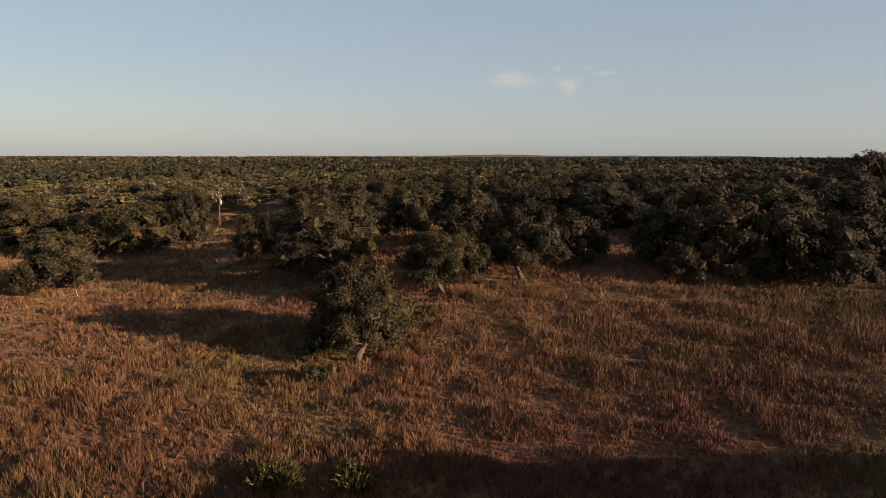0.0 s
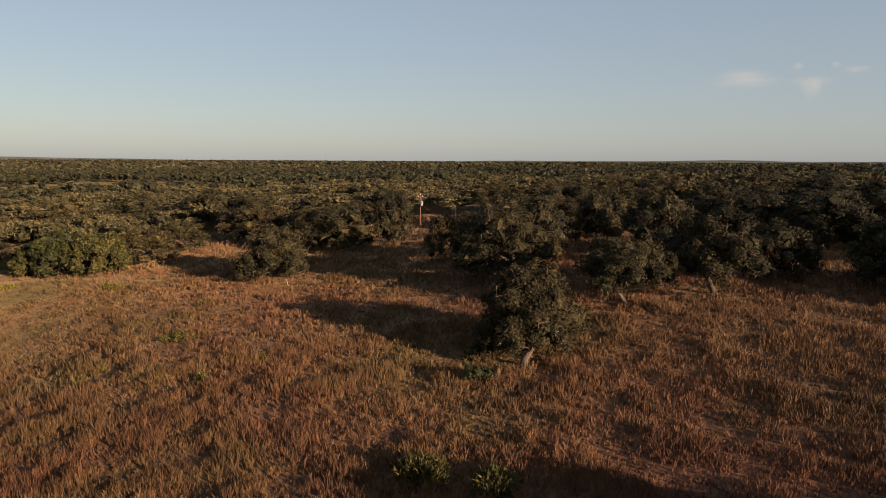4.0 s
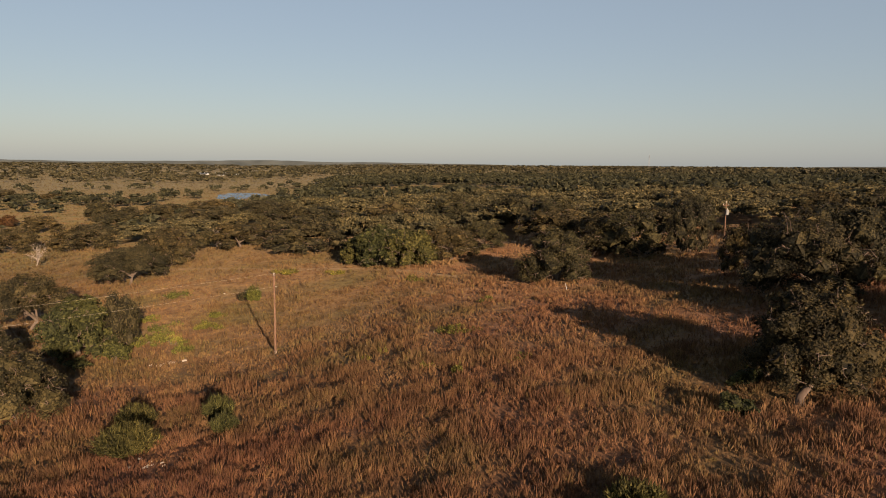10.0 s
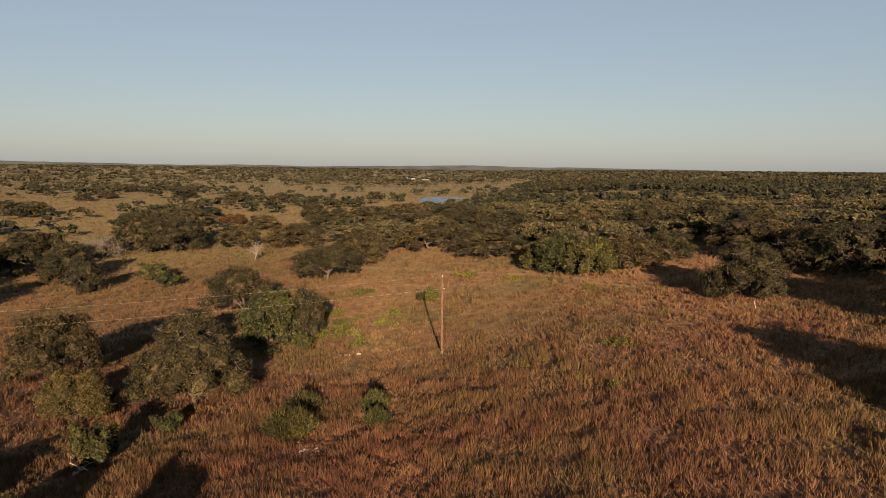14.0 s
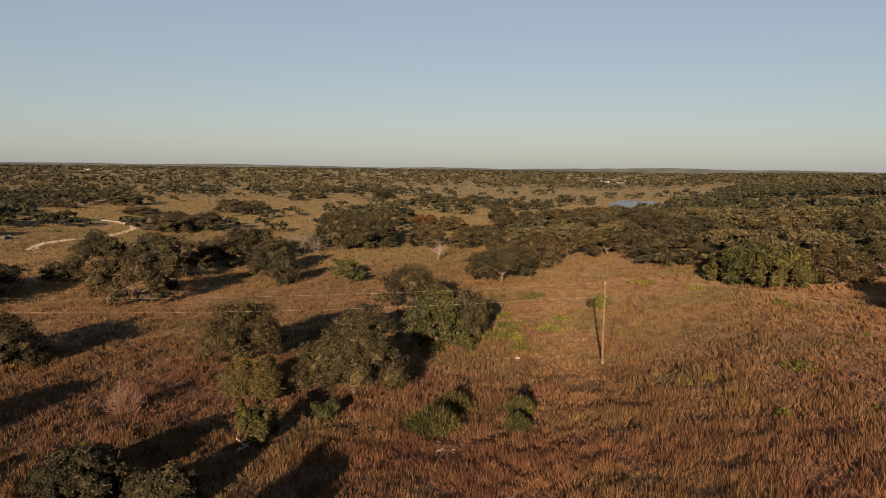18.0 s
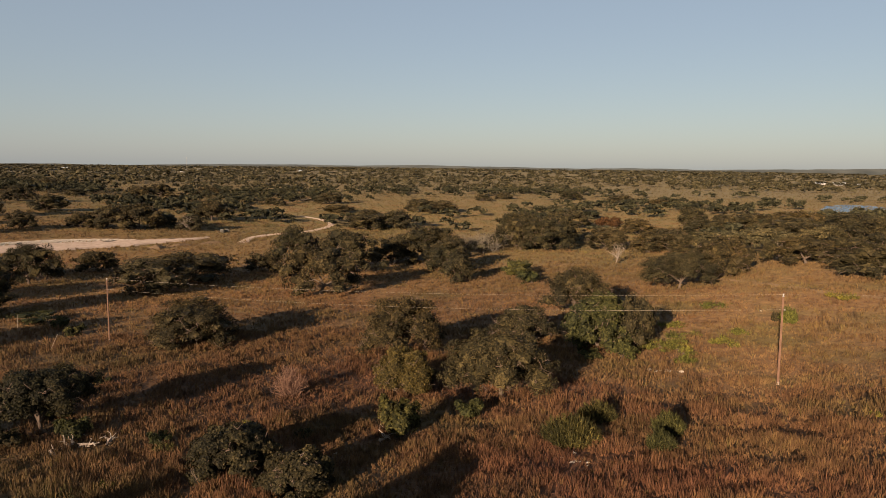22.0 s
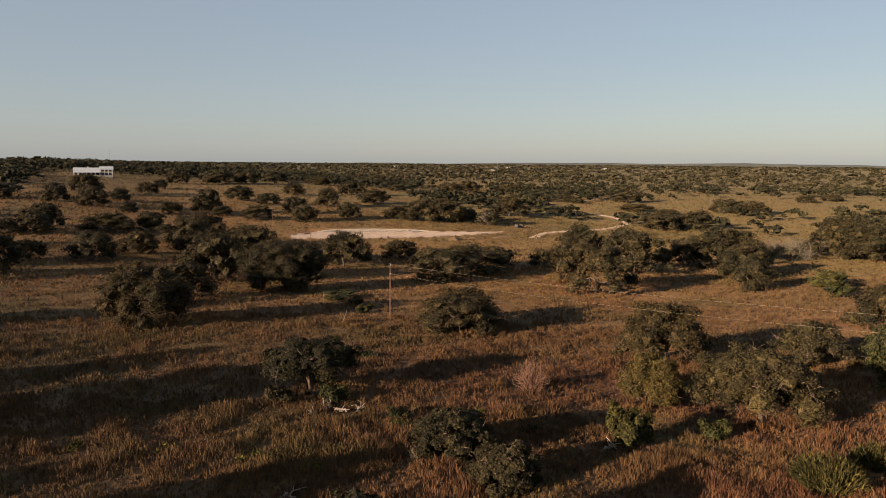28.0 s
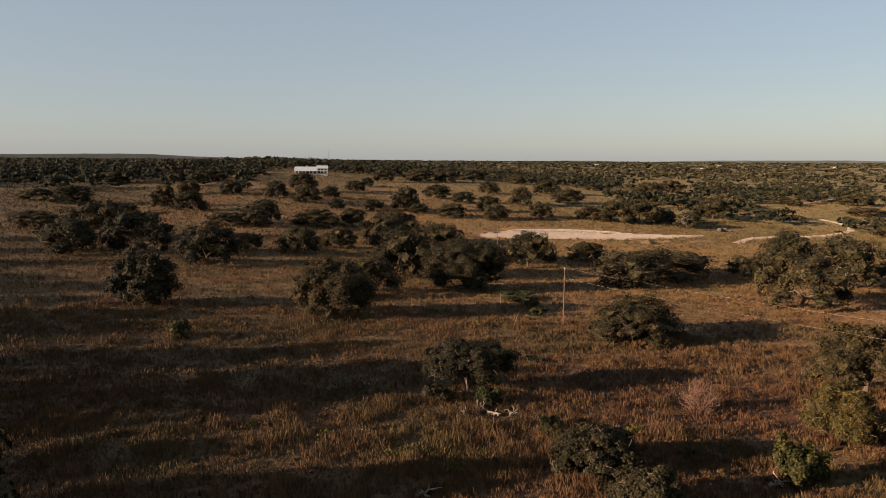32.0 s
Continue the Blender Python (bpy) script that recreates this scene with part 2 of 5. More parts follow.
WHITE_PAINT = speckled("white_wall_paint", (0.33, 0.32, 0.31), (0.42, 0.41, 0.395), 2.0, 0.6)
METAL_ROOF = speckled("pale_metal_roof", (0.25, 0.275, 0.3), (0.34, 0.365, 0.39), 1.0, 0.35)
DARK_GLASS = speckled("dark_window_glass", (0.02, 0.022, 0.025), (0.04, 0.043, 0.05), 1.0, 0.1)
STEEL = speckled("galvanised_steel", (0.15, 0.147, 0.141), (0.24, 0.234, 0.222), 9.0, 0.45)
WIRE = speckled("aluminium_wire", (0.26, 0.215, 0.16), (0.36, 0.3, 0.23), 2.0, 0.5)
PORCELAIN = speckled("white_porcelain", (0.28, 0.265, 0.245), (0.38, 0.365, 0.34), 20.0, 0.2)
RED_PAINT = speckled("red_sign_paint", (0.45, 0.04, 0.03), (0.55, 0.06, 0.05), 5.0, 0.5)
HAY = speckled("weathered_grey_hay", (0.05, 0.046, 0.038), (0.11, 0.1, 0.082), 5.0, 0.95, 0.06)
# bluish grey of aerial haze put into the ridge's base colour
FAR_HILL = speckled("hazed_far_hills", (0.026, 0.03, 0.028), (0.048, 0.052, 0.046), 0.01, 0.95)


def water_material():
    m, n, l, b = material("pond_water", 0.2)
    # blue of the reflected sky painted into the base colour, specular kept low
    b.inputs["Base Color"].default_value = (0.06, 0.105, 0.155, 1)
    b.inputs["Specular IOR Level"].default_value = 0.2
    bumped(n, l, b, cloudy(n, l, 0.8, 3), 0.9, 0.5)
    return m


WATER = water_material()

# ---- the lie of the land ----
NEAR_SPOTS = [
    (33, 43, 5.6), (15, 33, 3.7), (40, 28.9, 6.3), (55, 41, 9.0), (83, 42, 11.3), (76, 72, 11.2),
    (31, 85, 5.0), (15, 74.6, 3.8), (-5.6, 82.7, 0.0), (-18, 85, -1.2), (-21, 177, 1.8), (-9, 60, 0.9),
    (-35, 150, -1.6), (-29.5, 67, -2.2), (-51, 58, -2.9), (-58, 35, -2.2), (-93, 61, -4.2), (-98, 25, -3.2),
    (-186, 90, -6.5), (130, 110, 13), (0, 0, 2), (60, -30, 9), (-60, -40, 1),
]
FAR_SPOTS = [
    (-256, 250, -9), (-46, 576, -3.5), (300, 150, 13), (900, 500, 13), (3000, 1500, 15), (120, 300, 8),
    (300, 900, 8), (400, 3500, 14), (-400, 1200, 1), (-1500, 3500, 14), (-900, 600, 0), (-700, 420, -2),
    (-330, 60, 1.5), (-515, 45, 12.2), (-520, -40, 13), (-330, -40, 4), (-500, 220, 3), (-900, -60, 14),
    (-900, 200, 11), (-3500, 600, 16), (0, -400, 10), (2000, -2000, 15), (-2000, -2000, 15),
]
SPOTS = np.array(NEAR_SPOTS + FAR_SPOTS, float)


def squeezed(x, y):
    return np.stack([np.arcsinh(np.asarray(x, float) / 60), np.arcsinh(np.asarray(y, float) / 60)], -1)


SPOT_UV, COUNT = squeezed(SPOTS[:, 0], SPOTS[:, 1]), len(SPOTS)
SYSTEM = np.zeros((COUNT + 1, COUNT + 1))
SYSTEM[:COUNT, :COUNT] = np.sqrt(((SPOT_UV[:, None] - SPOT_UV[None]) ** 2).sum(-1) + 0.09)
SYSTEM[:COUNT, COUNT] = SYSTEM[COUNT, :COUNT] = 1
WEIGHTS = np.linalg.solve(SYSTEM, np.r_[SPOTS[:, 2], 0])


def height(x, y):
    """The ground's height: smooth between spot heights, with a level basin for the pond."""
    x, y = np.asarray(x, float), np.asarray(y, float)
    q = squeezed(x, y)
    z = WEIGHTS[COUNT] + sum(w * np.sqrt(((q - s) ** 2).sum(-1) + 0.09) for w, s in zip(WEIGHTS, SPOT_UV))
    k = np.exp(-((((x + 45) / 75) ** 2 + ((y - 640) / 150) ** 2) ** 2))
    return z * (1 - k) - 3.6 * k


def level(x, y):
    return float(height(x, y))


# ---- mesh building ----
def mesh_of(name, verts, tris, mat, smooth=False):
    me = bpy.data.meshes.new(name)
    verts, tris = np.asarray(verts, np.float32).reshape(-1, 3), np.asarray(tris, np.int32).reshape(-1, 3)
    me.vertices.add(len(verts))
    me.vertices.foreach_set("co", verts.ravel())
    me.loops.add(tris.size)
    me.loops.foreach_set("vertex_index", tris.ravel())
    me.polygons.add(len(tris))
    me.polygons.foreach_set("loop_start", np.arange(0, tris.size, 3, dtype=np.int32))
    me.polygons.foreach_set("use_smooth", np.full(len(tris), smooth))
    me.update(calc_edges=True)
    me.materials.append(mat)
    return me


def joined(pieces):
    verts, tris, base = [], [], 0
    for v, f in pieces:
        verts.append(v)
        tris.append(np.asarray(f) + base)
        base += len(v)
    return np.concatenate(verts), np.concatenate(tris)


def part(name, pieces, mat, parent, label="", smooth=False):
    """One mesh object under a thing or a part, from a list of (vertices, triangles)."""
    ob = new(name, mesh_of(name, *joined(pieces), mat, smooth))
    ob.parent = parent
    return tagged(ob, label)


def thing(name, label, category, group="", kind=""):
    return tagged(new(name), label, category, group, kind)


def tube(points, radii, sides=7, cap=True):
    points = np.asarray(points, float)
    along = np.gradient(points, axis=0)
    verts, tris = [], []
    for i, (p, d, r) in enumerate(zip(points, along, radii)):
        d = d / (np.linalg.norm(d) + 1e-9)
        a = np.cross(d, (0.31, 0.95, 0.05) if abs(d[1]) < 0.9 else (1, 0, 0))
        a /= np.linalg.norm(a)
        b = np.cross(d, a)
        t = np.arange(sides) * 2 * np.pi / sides
        verts.append(p + r * (np.cos(t)[:, None] * a + np.sin(t)[:, None] * b))
        if i:
            for k in range(sides):
                q, s = (i - 1) * sides + k, (i - 1) * sides + (k + 1) % sides
                tris += [(q, s, s + sides), (q, s + sides, q + sides)]
    verts = np.concatenate(verts)
    if cap:
        verts = np.concatenate([verts, points[-1:]])
        tris += [((len(points) - 1) * sides + k, (len(points) - 1) * sides + (k + 1) % sides, len(verts) - 1) for k in range(sides)]
    return verts, np.array(tris)


def box(x0, y0, z0, x1, y1, z1, bevel=0.0):
    bm = bmesh.new()
    bmesh.ops.create_cube(bm, size=1, matrix=Matrix.Translation(((x0 + x1) / 2, (y0 + y1) / 2, (z0 + z1) / 2)) @ Matrix.Diagonal((x1 - x0, y1 - y0, z1 - z0, 1)))
    if bevel:
        bmesh.ops.bevel(bm, geom=bm.edges[:], offset=bevel, segments=1, affect="EDGES")
    bmesh.ops.triangulate(bm, faces=bm.faces[:])
    out = np.array([v.co[:] for v in bm.verts]), np.array([[v.index for v in f.verts] for f in bm.faces])
    bm.free()
    return out


def ball(steps):
    bm = bmesh.new()
    bmesh.ops.create_icosphere(bm, subdivisions=steps, radius=1)
    out = np.array([v.co[:] for v in bm.verts]), np.array([[v.index for v in f.verts] for f in bm.faces])
    bm.free()
    return out


BALL, FINE_BALL = ball(1), ball(2)
OCTA = np.array([(1, 0, 0), (-1, 0, 0), (0, 1, 0), (0, -1, 0), (0, 0, 1), (0, 0, -1)], float), np.array([(0, 2, 4), (2, 1, 4), (1, 3, 4), (3, 0, 4), (2, 0, 5), (1, 2, 5), (3, 1, 5), (0, 3, 5)])


def unit(v):
    return v / (np.linalg.norm(v, axis=-1, keepdims=True) + 1e-9)


def leaf_cards(centres, normals, sizes, rng):
    """Small leaf sprays: one ragged triangle each."""
    n = len(centres)
    a = unit(np.cross(normals, rng.normal(size=(n, 3))))
    b = np.cross(normals, a)
    corners = []
    for turn in (0.0, 2.094, 4.189):
        t = turn + rng.uniform(-0.5, 0.5, n)
        s = sizes * rng.uniform(0.7, 1.35, n)
        corners.append(centres + a * (np.cos(t) * s)[:, None] + b * (np.sin(t) * s)[:, None])
    return np.stack(corners, 1).reshape(-1, 3), np.arange(n * 3).reshape(-1, 3)


def crown_of(lobes, count, size, rng, core=0.66, under=-0.95, tufts=9, solid=BALL, inner=True):
    """A crown: leaf sprays gathered in rounded tufts all over the outer skin of the lobes, round an inner mass of foliage. lobes: rows of x, y, z, rx, ry, rz."""
    lobes = np.asarray(lobes, float)
    area = (lobes[:, 3] * lobes[:, 4] * lobes[:, 5]) ** (2 / 3)
    n = max(1, tufts * len(lobes))
    home = rng.choice(len(lobes), n, p=area / area.sum())
    d = unit(rng.normal(size=(n, 3)))
    d[:, 2] = np.where((d[:, 2] < under) | ((d[:, 2] < -0.2) & (rng.uniform(size=n) < 0.3)), -d[:, 2], d[:, 2])
    tuft = lobes[home, :3] + lobes[home, 3:] * d * rng.uniform(0.66, 0.95, (n, 1))
    girth = lobes[home, 3:] * rng.uniform(0.22, 0.46, (n, 1)) * rng.uniform(0.75, 1.25, (n, 3)) * (1, 1, 0.85)
    deep = np.zeros(n, bool)
    for i, lobe in enumerate(lobes):
        deep |= (home != i) & ((((tuft - lobe[:3]) / lobe[3:]) ** 2).sum(-1) < 0.55)
    if not tufts:
        tuft, girth, d, deep = lobes[:, :3], lobes[:, 3:], np.tile((0.0, 0.0, 1.0), (len(lobes), 1)), np.zeros(len(lobes), bool)
    tuft, girth, d = tuft[~deep], girth[~deep], d[~deep]
    weight = girth.prod(1) ** 0.67
    pick = rng.choice(len(tuft), count, p=weight / weight.sum())
    e = unit(rng.normal(size=(count, 3)) + 0.9 * d[pick])
    e[:, 2] = np.where((e[:, 2] < -0.4) & (rng.uniform(size=count) < 0.4), -e[:, 2], e[:, 2])
    c = tuft[pick] + girth[pick] * e * rng.uniform(0.72, 1.28, (count, 1))
    # a third of the sprays lie closer in, on the lobes themselves
    k = count // 3
    own = rng.choice(len(lobes), k, p=area / area.sum())
    c[:k] = lobes[own, :3] + lobes[own, 3:] * e[:k] * rng.uniform(0.68, 0.86, (k, 1))
    whole = c - (lobes[:, :3].mean(0) * (1, 1, 0.5))
    normals = unit(e * 0.5 + d[pick] * 0.5 + unit(whole) * 0.4 + rng.normal(size=e.shape) * 0.5)
    pieces = [leaf_cards(c, normals, size * rng.uniform(0.6, 1.35, count), rng)]
    for middle, radius, form in [*((m, g * 0.5, OCTA) for m, g in zip(tuft, girth) if tufts and inner), *((q[:3] + (0, 0, 0.1 * q[5]), q[3:] * core, solid) for q in lobes)]:
        bv, bt = form
        loose = (bv * (1 + 0.14 * rng.normal(size=(len(bv), 1))))[bt].reshape(-1, 3) + 0.05 * rng.normal(size=(bt.size, 3))
        pieces.append((loose * radius + middle, np.arange(bt.size).reshape(-1, 3)))
    return pieces


def oak_lobes(r, h, rng, count=16, low=0.0, tight=False):
    """Lobes of a broad, uneven live-oak dome of radius r and height h, standing on the ground at the origin."""
    rows = []
    squash, turn = rng.uniform(0.86, 1.16), rng.uniform(0, 6.3)
    wave, shift = rng.uniform(0.06, 0.2), rng.uniform(0, 6.3)
    foot = 0.15 + 0.6 * low
    for i in range(count):
        # a spiral from the crown's rim to its top
        f = (i + 0.5) / count
        up = f**0.95
        a = turn + i * 2.39996 + rng.uniform(-0.35, 0.35)
        rim = math.sqrt(max(0.02, 1 - (0.96 * up) ** 2)) * (1 + wave * math.sin(2 * a + shift) + 0.5 * wave * math.sin(3 * a - shift))
        s = rng.uniform(0.26, 0.36) if tight else rng.uniform(0.2, 0.34)
        out = rim * (1.03 - s) * rng.uniform(0.84, 1.08)
        z = h * (foot + (1 - foot - 0.6 * s) * (up * 0.94 + 0.05)) * rng.uniform(0.93, 1.05)
        rows.append((r * out * math.cos(a) * squash, r * out * math.sin(a) / squash, min(z, h * (1 - 0.62 * s)), r * s * rng.uniform(0.9, 1.25), r * s * rng.uniform(0.9, 1.25), h * s * rng.uniform(0.55, 0.75)))
    if low < 0.06:
        # a few low boughs reach nearly to the grass
        for i in range(count // 4):
            a, o, s = turn + i * 25.1 / count + rng.uniform(-0.6, 0.6), rng.uniform(0.5, 0.76), rng.uniform(0.18, 0.27)
            rows.append((r * o * math.cos(a), r * o * math.sin(a), h * rng.uniform(0.13, 0.22), r * s, r * s, h * s * 0.6))
    rows.append((0, 0, h * 0.62, r * 0.52, r * 0.52, h * 0.27))
    return rows


def branch(start, end, r0, r1, rng, steps=5, sides=6, wander=0.12):
    start, end = np.asarray(start, float), np.asarray(end, float)
    t = np.linspace(0, 1, steps)[:, None]
    pts = start + (end - start) * t
    pts[:, 2] += np.sin(t[:, 0] * np.pi) * 0.12 * np.linalg.norm(end - start)
    pts[1:-1] += rng.normal(size=(steps - 2, 3)) * wander * np.linalg.norm(end - start) / steps
    return tube(pts, r0 + (r1 - r0) * t[:, 0], sides)


def trunk_piece(h, rng, lean=0.06, fork=0.2):
    girth = 0.027 * h * rng.uniform(0.9, 1.2)
    top = np.array([rng.normal() * lean * h, rng.normal() * lean * h, h * fork])
    pts = np.array([[0, 0, -0.5], [0, 0, 0.05], top * (0.35, 0.35, 0.4), top * (0.7, 0.7, 0.75), top])
    return tube(pts, girth * np.array([1.7, 1.35, 1.0, 0.9, 0.85]), 9), top, girth

# ---- ground ----
def ground_sheet():
    n = 250
    s = np.sinh(np.linspace(-np.arcsinh(4900 / 60), np.arcsinh(4900 / 60), n)) * 60
    x, y = np.meshgrid(s, s, indexing="ij")
    z = height(x, y)
    rough = np.array([noise.noise((a * 0.11, b * 0.11, 0)) for a, b in zip(x.ravel(), y.ravel())]).reshape(n, n)
    z = z + 0.16 * rough * np.exp(-np.hypot(x, y) / 400)
    i = np.arange(n * n).reshape(n, n)
    a, b, c, d = i[:-1, :-1].ravel(), i[1:, :-1].ravel(), i[1:, 1:].ravel(), i[:-1, 1:].ravel()
    tris = np.concatenate([np.stack([a, b, c], 1), np.stack([a, c, d], 1)])
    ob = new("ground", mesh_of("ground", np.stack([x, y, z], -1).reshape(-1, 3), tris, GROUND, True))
    tagged(ob, "rolling prairie ground with rust-red and straw-coloured dry grass", "ground", "", "structure")


def smoothed(points, steps=8):
    p = np.asarray(points, float)
    q = np.concatenate([2 * p[:1] - p[1:2], p, 2 * p[-1:] - p[-2:-1]])
    out = []
    for i in range(1, len(q) - 2):
        for t in np.arange(steps) / steps:
            out.append(0.5 * (2 * q[i] + (q[i + 1] - q[i - 1]) * t + (2 * q[i - 1] - 5 * q[i] + 4 * q[i + 1] - q[i + 2]) * t**2 + (3 * q[i] - q[i - 1] - 3 * q[i + 1] + q[i + 2]) * t**3))
    return np.array(out + [p[-1]])


def ribbon(name, points, width, mat, label, category, lift=0.12, ragged=0.2, rows=5):
    """A strip of road or track laid over the ground, crowned a little, with ragged edges."""
    rng = np.random.default_rng(len(points) + int(width * 10))
    p = smoothed(points)
    d = unit(np.gradient(p, axis=0))
    side = np.stack([-d[:, 1], d[:, 0]], 1)
    verts = []
    for k in range(rows):
        f = k / (rows - 1) * 2 - 1
        wob = rng.normal(size=(len(p), 1)) * ragged * abs(f)
        q = p + side * (f * width / 2 + wob)
        verts.append(np.c_[q, height(q[:, 0], q[:, 1]) + lift + 0.08 * (1 - f * f) - (0.3 if abs(f) == 1 else 0)])
    v = np.stack(verts, 1).reshape(-1, 3)
    i = np.arange(len(v)).reshape(len(p), rows)
    a, b, c, e = i[:-1, :-1].ravel(), i[1:, :-1].ravel(), i[1:, 1:].ravel(), i[:-1, 1:].ravel()
    ob = new(name, mesh_of(name, v, np.concatenate([np.stack([a, b, c], 1), np.stack([a, c, e], 1)]), mat, True))
    return tagged(ob, label, category, "", "structure")


ground_sheet()
ribbon("road_caliche", [(-222, 190), (-226, 195), (-238, 210), (-243, 228), (-244, 246), (-253, 270), (-267, 288), (-286, 299), (-306, 303)], 4.2, CALICHE, "pale curving caliche ranch road through green grass", "road", 0.2)
ribbon("road_far", [(-380, 345), (-402, 381), (-427, 425), (-456, 474)], 6.0, DIRT, "tan dirt road crossing the far meadow", "road", 0.3)
ribbon("track_mown", [(-40, 168), (-23, 150), (-8, 139), (11, 128), (23, 111), (34, 99)], 3.0, STRAW, "faint tan two-track trail through dry grass", "track", 0.0, 0.5)


def caliche_pad():
    """A levelled pad of crushed pale rock, cut into the slope, with a white rock bank along its back."""
    rng = np.random.default_rng(5)
    front = smoothed([(-231, 90), (-229, 105), (-228, 125), (-229, 145), (-233, 160), (-238, 176), (-242, 190)], 6)
    back = smoothed([(-240, 94), (-245, 105), (-246, 121), (-246, 136), (-245, 152), (-244, 170), (-244, 192)], 6)
    rows = [front + (back - front) * f for f in np.linspace(0, 1, 9)]
    rows = [r + rng.normal(size=r.shape) * (1.0 if k in (0, 8) else 0.15) for k, r in enumerate(rows)]
    lifts = [-0.25, 0.3, 0.35, 0.35, 0.35, 0.35, 0.35, 0.4, 0.5]
    v = np.stack([np.c_[r, height(r[:, 0], r[:, 1]) + h + 0.05 * rng.normal(size=len(r))] for r, h in zip(rows, lifts)], 1)
    n, m = v.shape[:2]
    i = np.arange(n * m).reshape(n, m)
    a, b, c, e = i[:-1, :-1].ravel(), i[1:, :-1].ravel(), i[1:, 1:].ravel(), i[:-1, 1:].ravel()
    tris = np.concatenate([np.stack([a, b, c], 1), np.stack([a, c, e], 1)])
    tagged(new("pavement_pad", mesh_of("pavement_pad", v.reshape(-1, 3), tris, CALICHE, True)), "pale crushed-rock pad levelled into the grassy slope", "gravel pad", "", "structure")
    # the bank: a rough white face, grown over with grass on top and behind
    p = smoothed([(-246, 106), (-248, 112), (-249, 121), (-249, 136), (-247, 150), (-245, 160)], 14)
    out = np.array([(-1.0, 0.0)])
    fade = np.sin(np.linspace(0.15, np.pi - 0.1, len(p))) ** 0.5
    steps = [(-0.5, -0.2), (0.0, 0.35), (0.3, 0.62), (0.7, 0.9), (1.5, 1.05), (2.6, 0.9)]
    rows = [np.c_[p + out * (o + 0.12 * rng.normal(size=(len(p), 1))), height(p[:, 0], p[:, 1]) + h * fade + 0.06 * rng.normal(size=len(p))] for o, h in steps]
    v = np.stack(rows, 1)
    n, m = v.shape[:2]
    i = np.arange(n * m).reshape(n, m)
    a, b, c, e = i[:-1, :-1].ravel(), i[1:, :-1].ravel(), i[1:, 1:].ravel(), i[:-1, 1:].ravel()
    tris = np.concatenate([np.stack([a, b, c], 1), np.stack([a, c, e], 1)])
    bank = thing("bank", "low cut bank of white rock behind the gravel pad", "embankment", "", "structure")
    part("rock_face", [(v.reshape(-1, 3), tris)], LIMESTONE, bank)
    steps = [(1.4, 0.95), (3.0, 1.2), (7.0, 0.8), (14.0, -0.2)]
    rows = [np.c_[p + out * o, height(p[:, 0] - o, p[:, 1]) + h * fade] for o, h in steps]
    v = np.stack(rows, 1)
    m = 4
    i = np.arange(n * m).reshape(n, m)
    a, b, c, e = i[:-1, :-1].ravel(), i[1:, :-1].ravel(), i[1:, 1:].ravel(), i[:-1, 1:].ravel()
    part("grassy_back", [(v.reshape(-1, 3), np.concatenate([np.stack([a, b, c], 1), np.stack([a, c, e], 1)]))], GROUND, bank, smooth=True)


caliche_pad()


def pond():
    a = np.linspace(0, 2 * np.pi, 49)[:-1]
    ring = 1 + 0.08 * np.sin(3 * a + 1) + 0.05 * np.sin(7 * a)
    v = np.c_[-44 + 19 * ring * np.cos(a), 580 + 58 * ring * np.sin(a), np.full(48, -3.3)]
    v = np.concatenate([[(-44, 580, -3.3)], v])
    tris = [(0, k + 1, (k + 1) % 48 + 1) for k in range(48)]
    tagged(new("water", mesh_of("water", v, tris, WATER)), "small blue stock pond among oaks", "pond", "", "structure")
    o = 1.04
    shore = np.concatenate([np.c_[v[1:, :2], np.full(48, -3.45)], np.c_[-44 + (v[1:, 0] + 44) * 1.1, 580 + (v[1:, 1] - 580) * o, np.full(48, -3.2)], np.c_[-44 + (v[1:, 0] + 44) * 1.3, 580 + (v[1:, 1] - 580) * 1.12, np.full(48, -4.2)]])
    tris = []
    for r in (0, 48):
        for k in range(48):
            q = (k + 1) % 48
            tris += [(r + k, r + q, r + 48 + q), (r + k, r + 48 + q, r + 48 + k)]
    tagged(new("trim_shore", mesh_of("trim_shore", shore, tris, GROUND, True)), "grassy tan shore round the pond", "shore", "", "structure")


pond()


def far_hills():
    """A low wooded ridge line at the edge of sight."""
    rng = np.random.default_rng(8)
    a = np.radians(np.linspace(-150, 150, 400))
    b = np.degrees(a)
    crest = 21 + 18 * np.exp(-(((b - 1) / 13) ** 2)) + 17 * np.exp(-(((b - 40) / 20) ** 2)) + 14 * np.exp(-(((b + 62) / 20) ** 2)) + 30 * np.exp(-(((b - 102) / 12) ** 2)) + 2.5 * np.sin(23 * a) + 1.5 * np.sin(41 * a) + rng.normal(size=400) * 0.8
    rows = [(4300, -20 + 0 * a), (4560, crest * 0.8), (4640, crest), (4760, crest - 15)]
    v = np.stack([np.stack([-r * np.sin(a), r * np.cos(a), z], 1) for r, z in rows], 1)
    n, m = v.shape[:2]
    i = np.arange(n * m).reshape(n, m)
    p, b, c, e = i[:-1, :-1].ravel(), i[1:, :-1].ravel(), i[1:, 1:].ravel(), i[:-1, 1:].ravel()
    tris = np.concatenate([np.stack([p, b, c], 1), np.stack([p, c, e], 1)])
    tagged(new("backdrop", mesh_of("backdrop", v.reshape(-1, 3), tris, FAR_HILL, True)), "low wooded hills along the horizon, painted hazy blue-green", "hills", "", "structure")


far_hills()

# ---- trees ----
PLANTED = []
TEMPLATES = {}


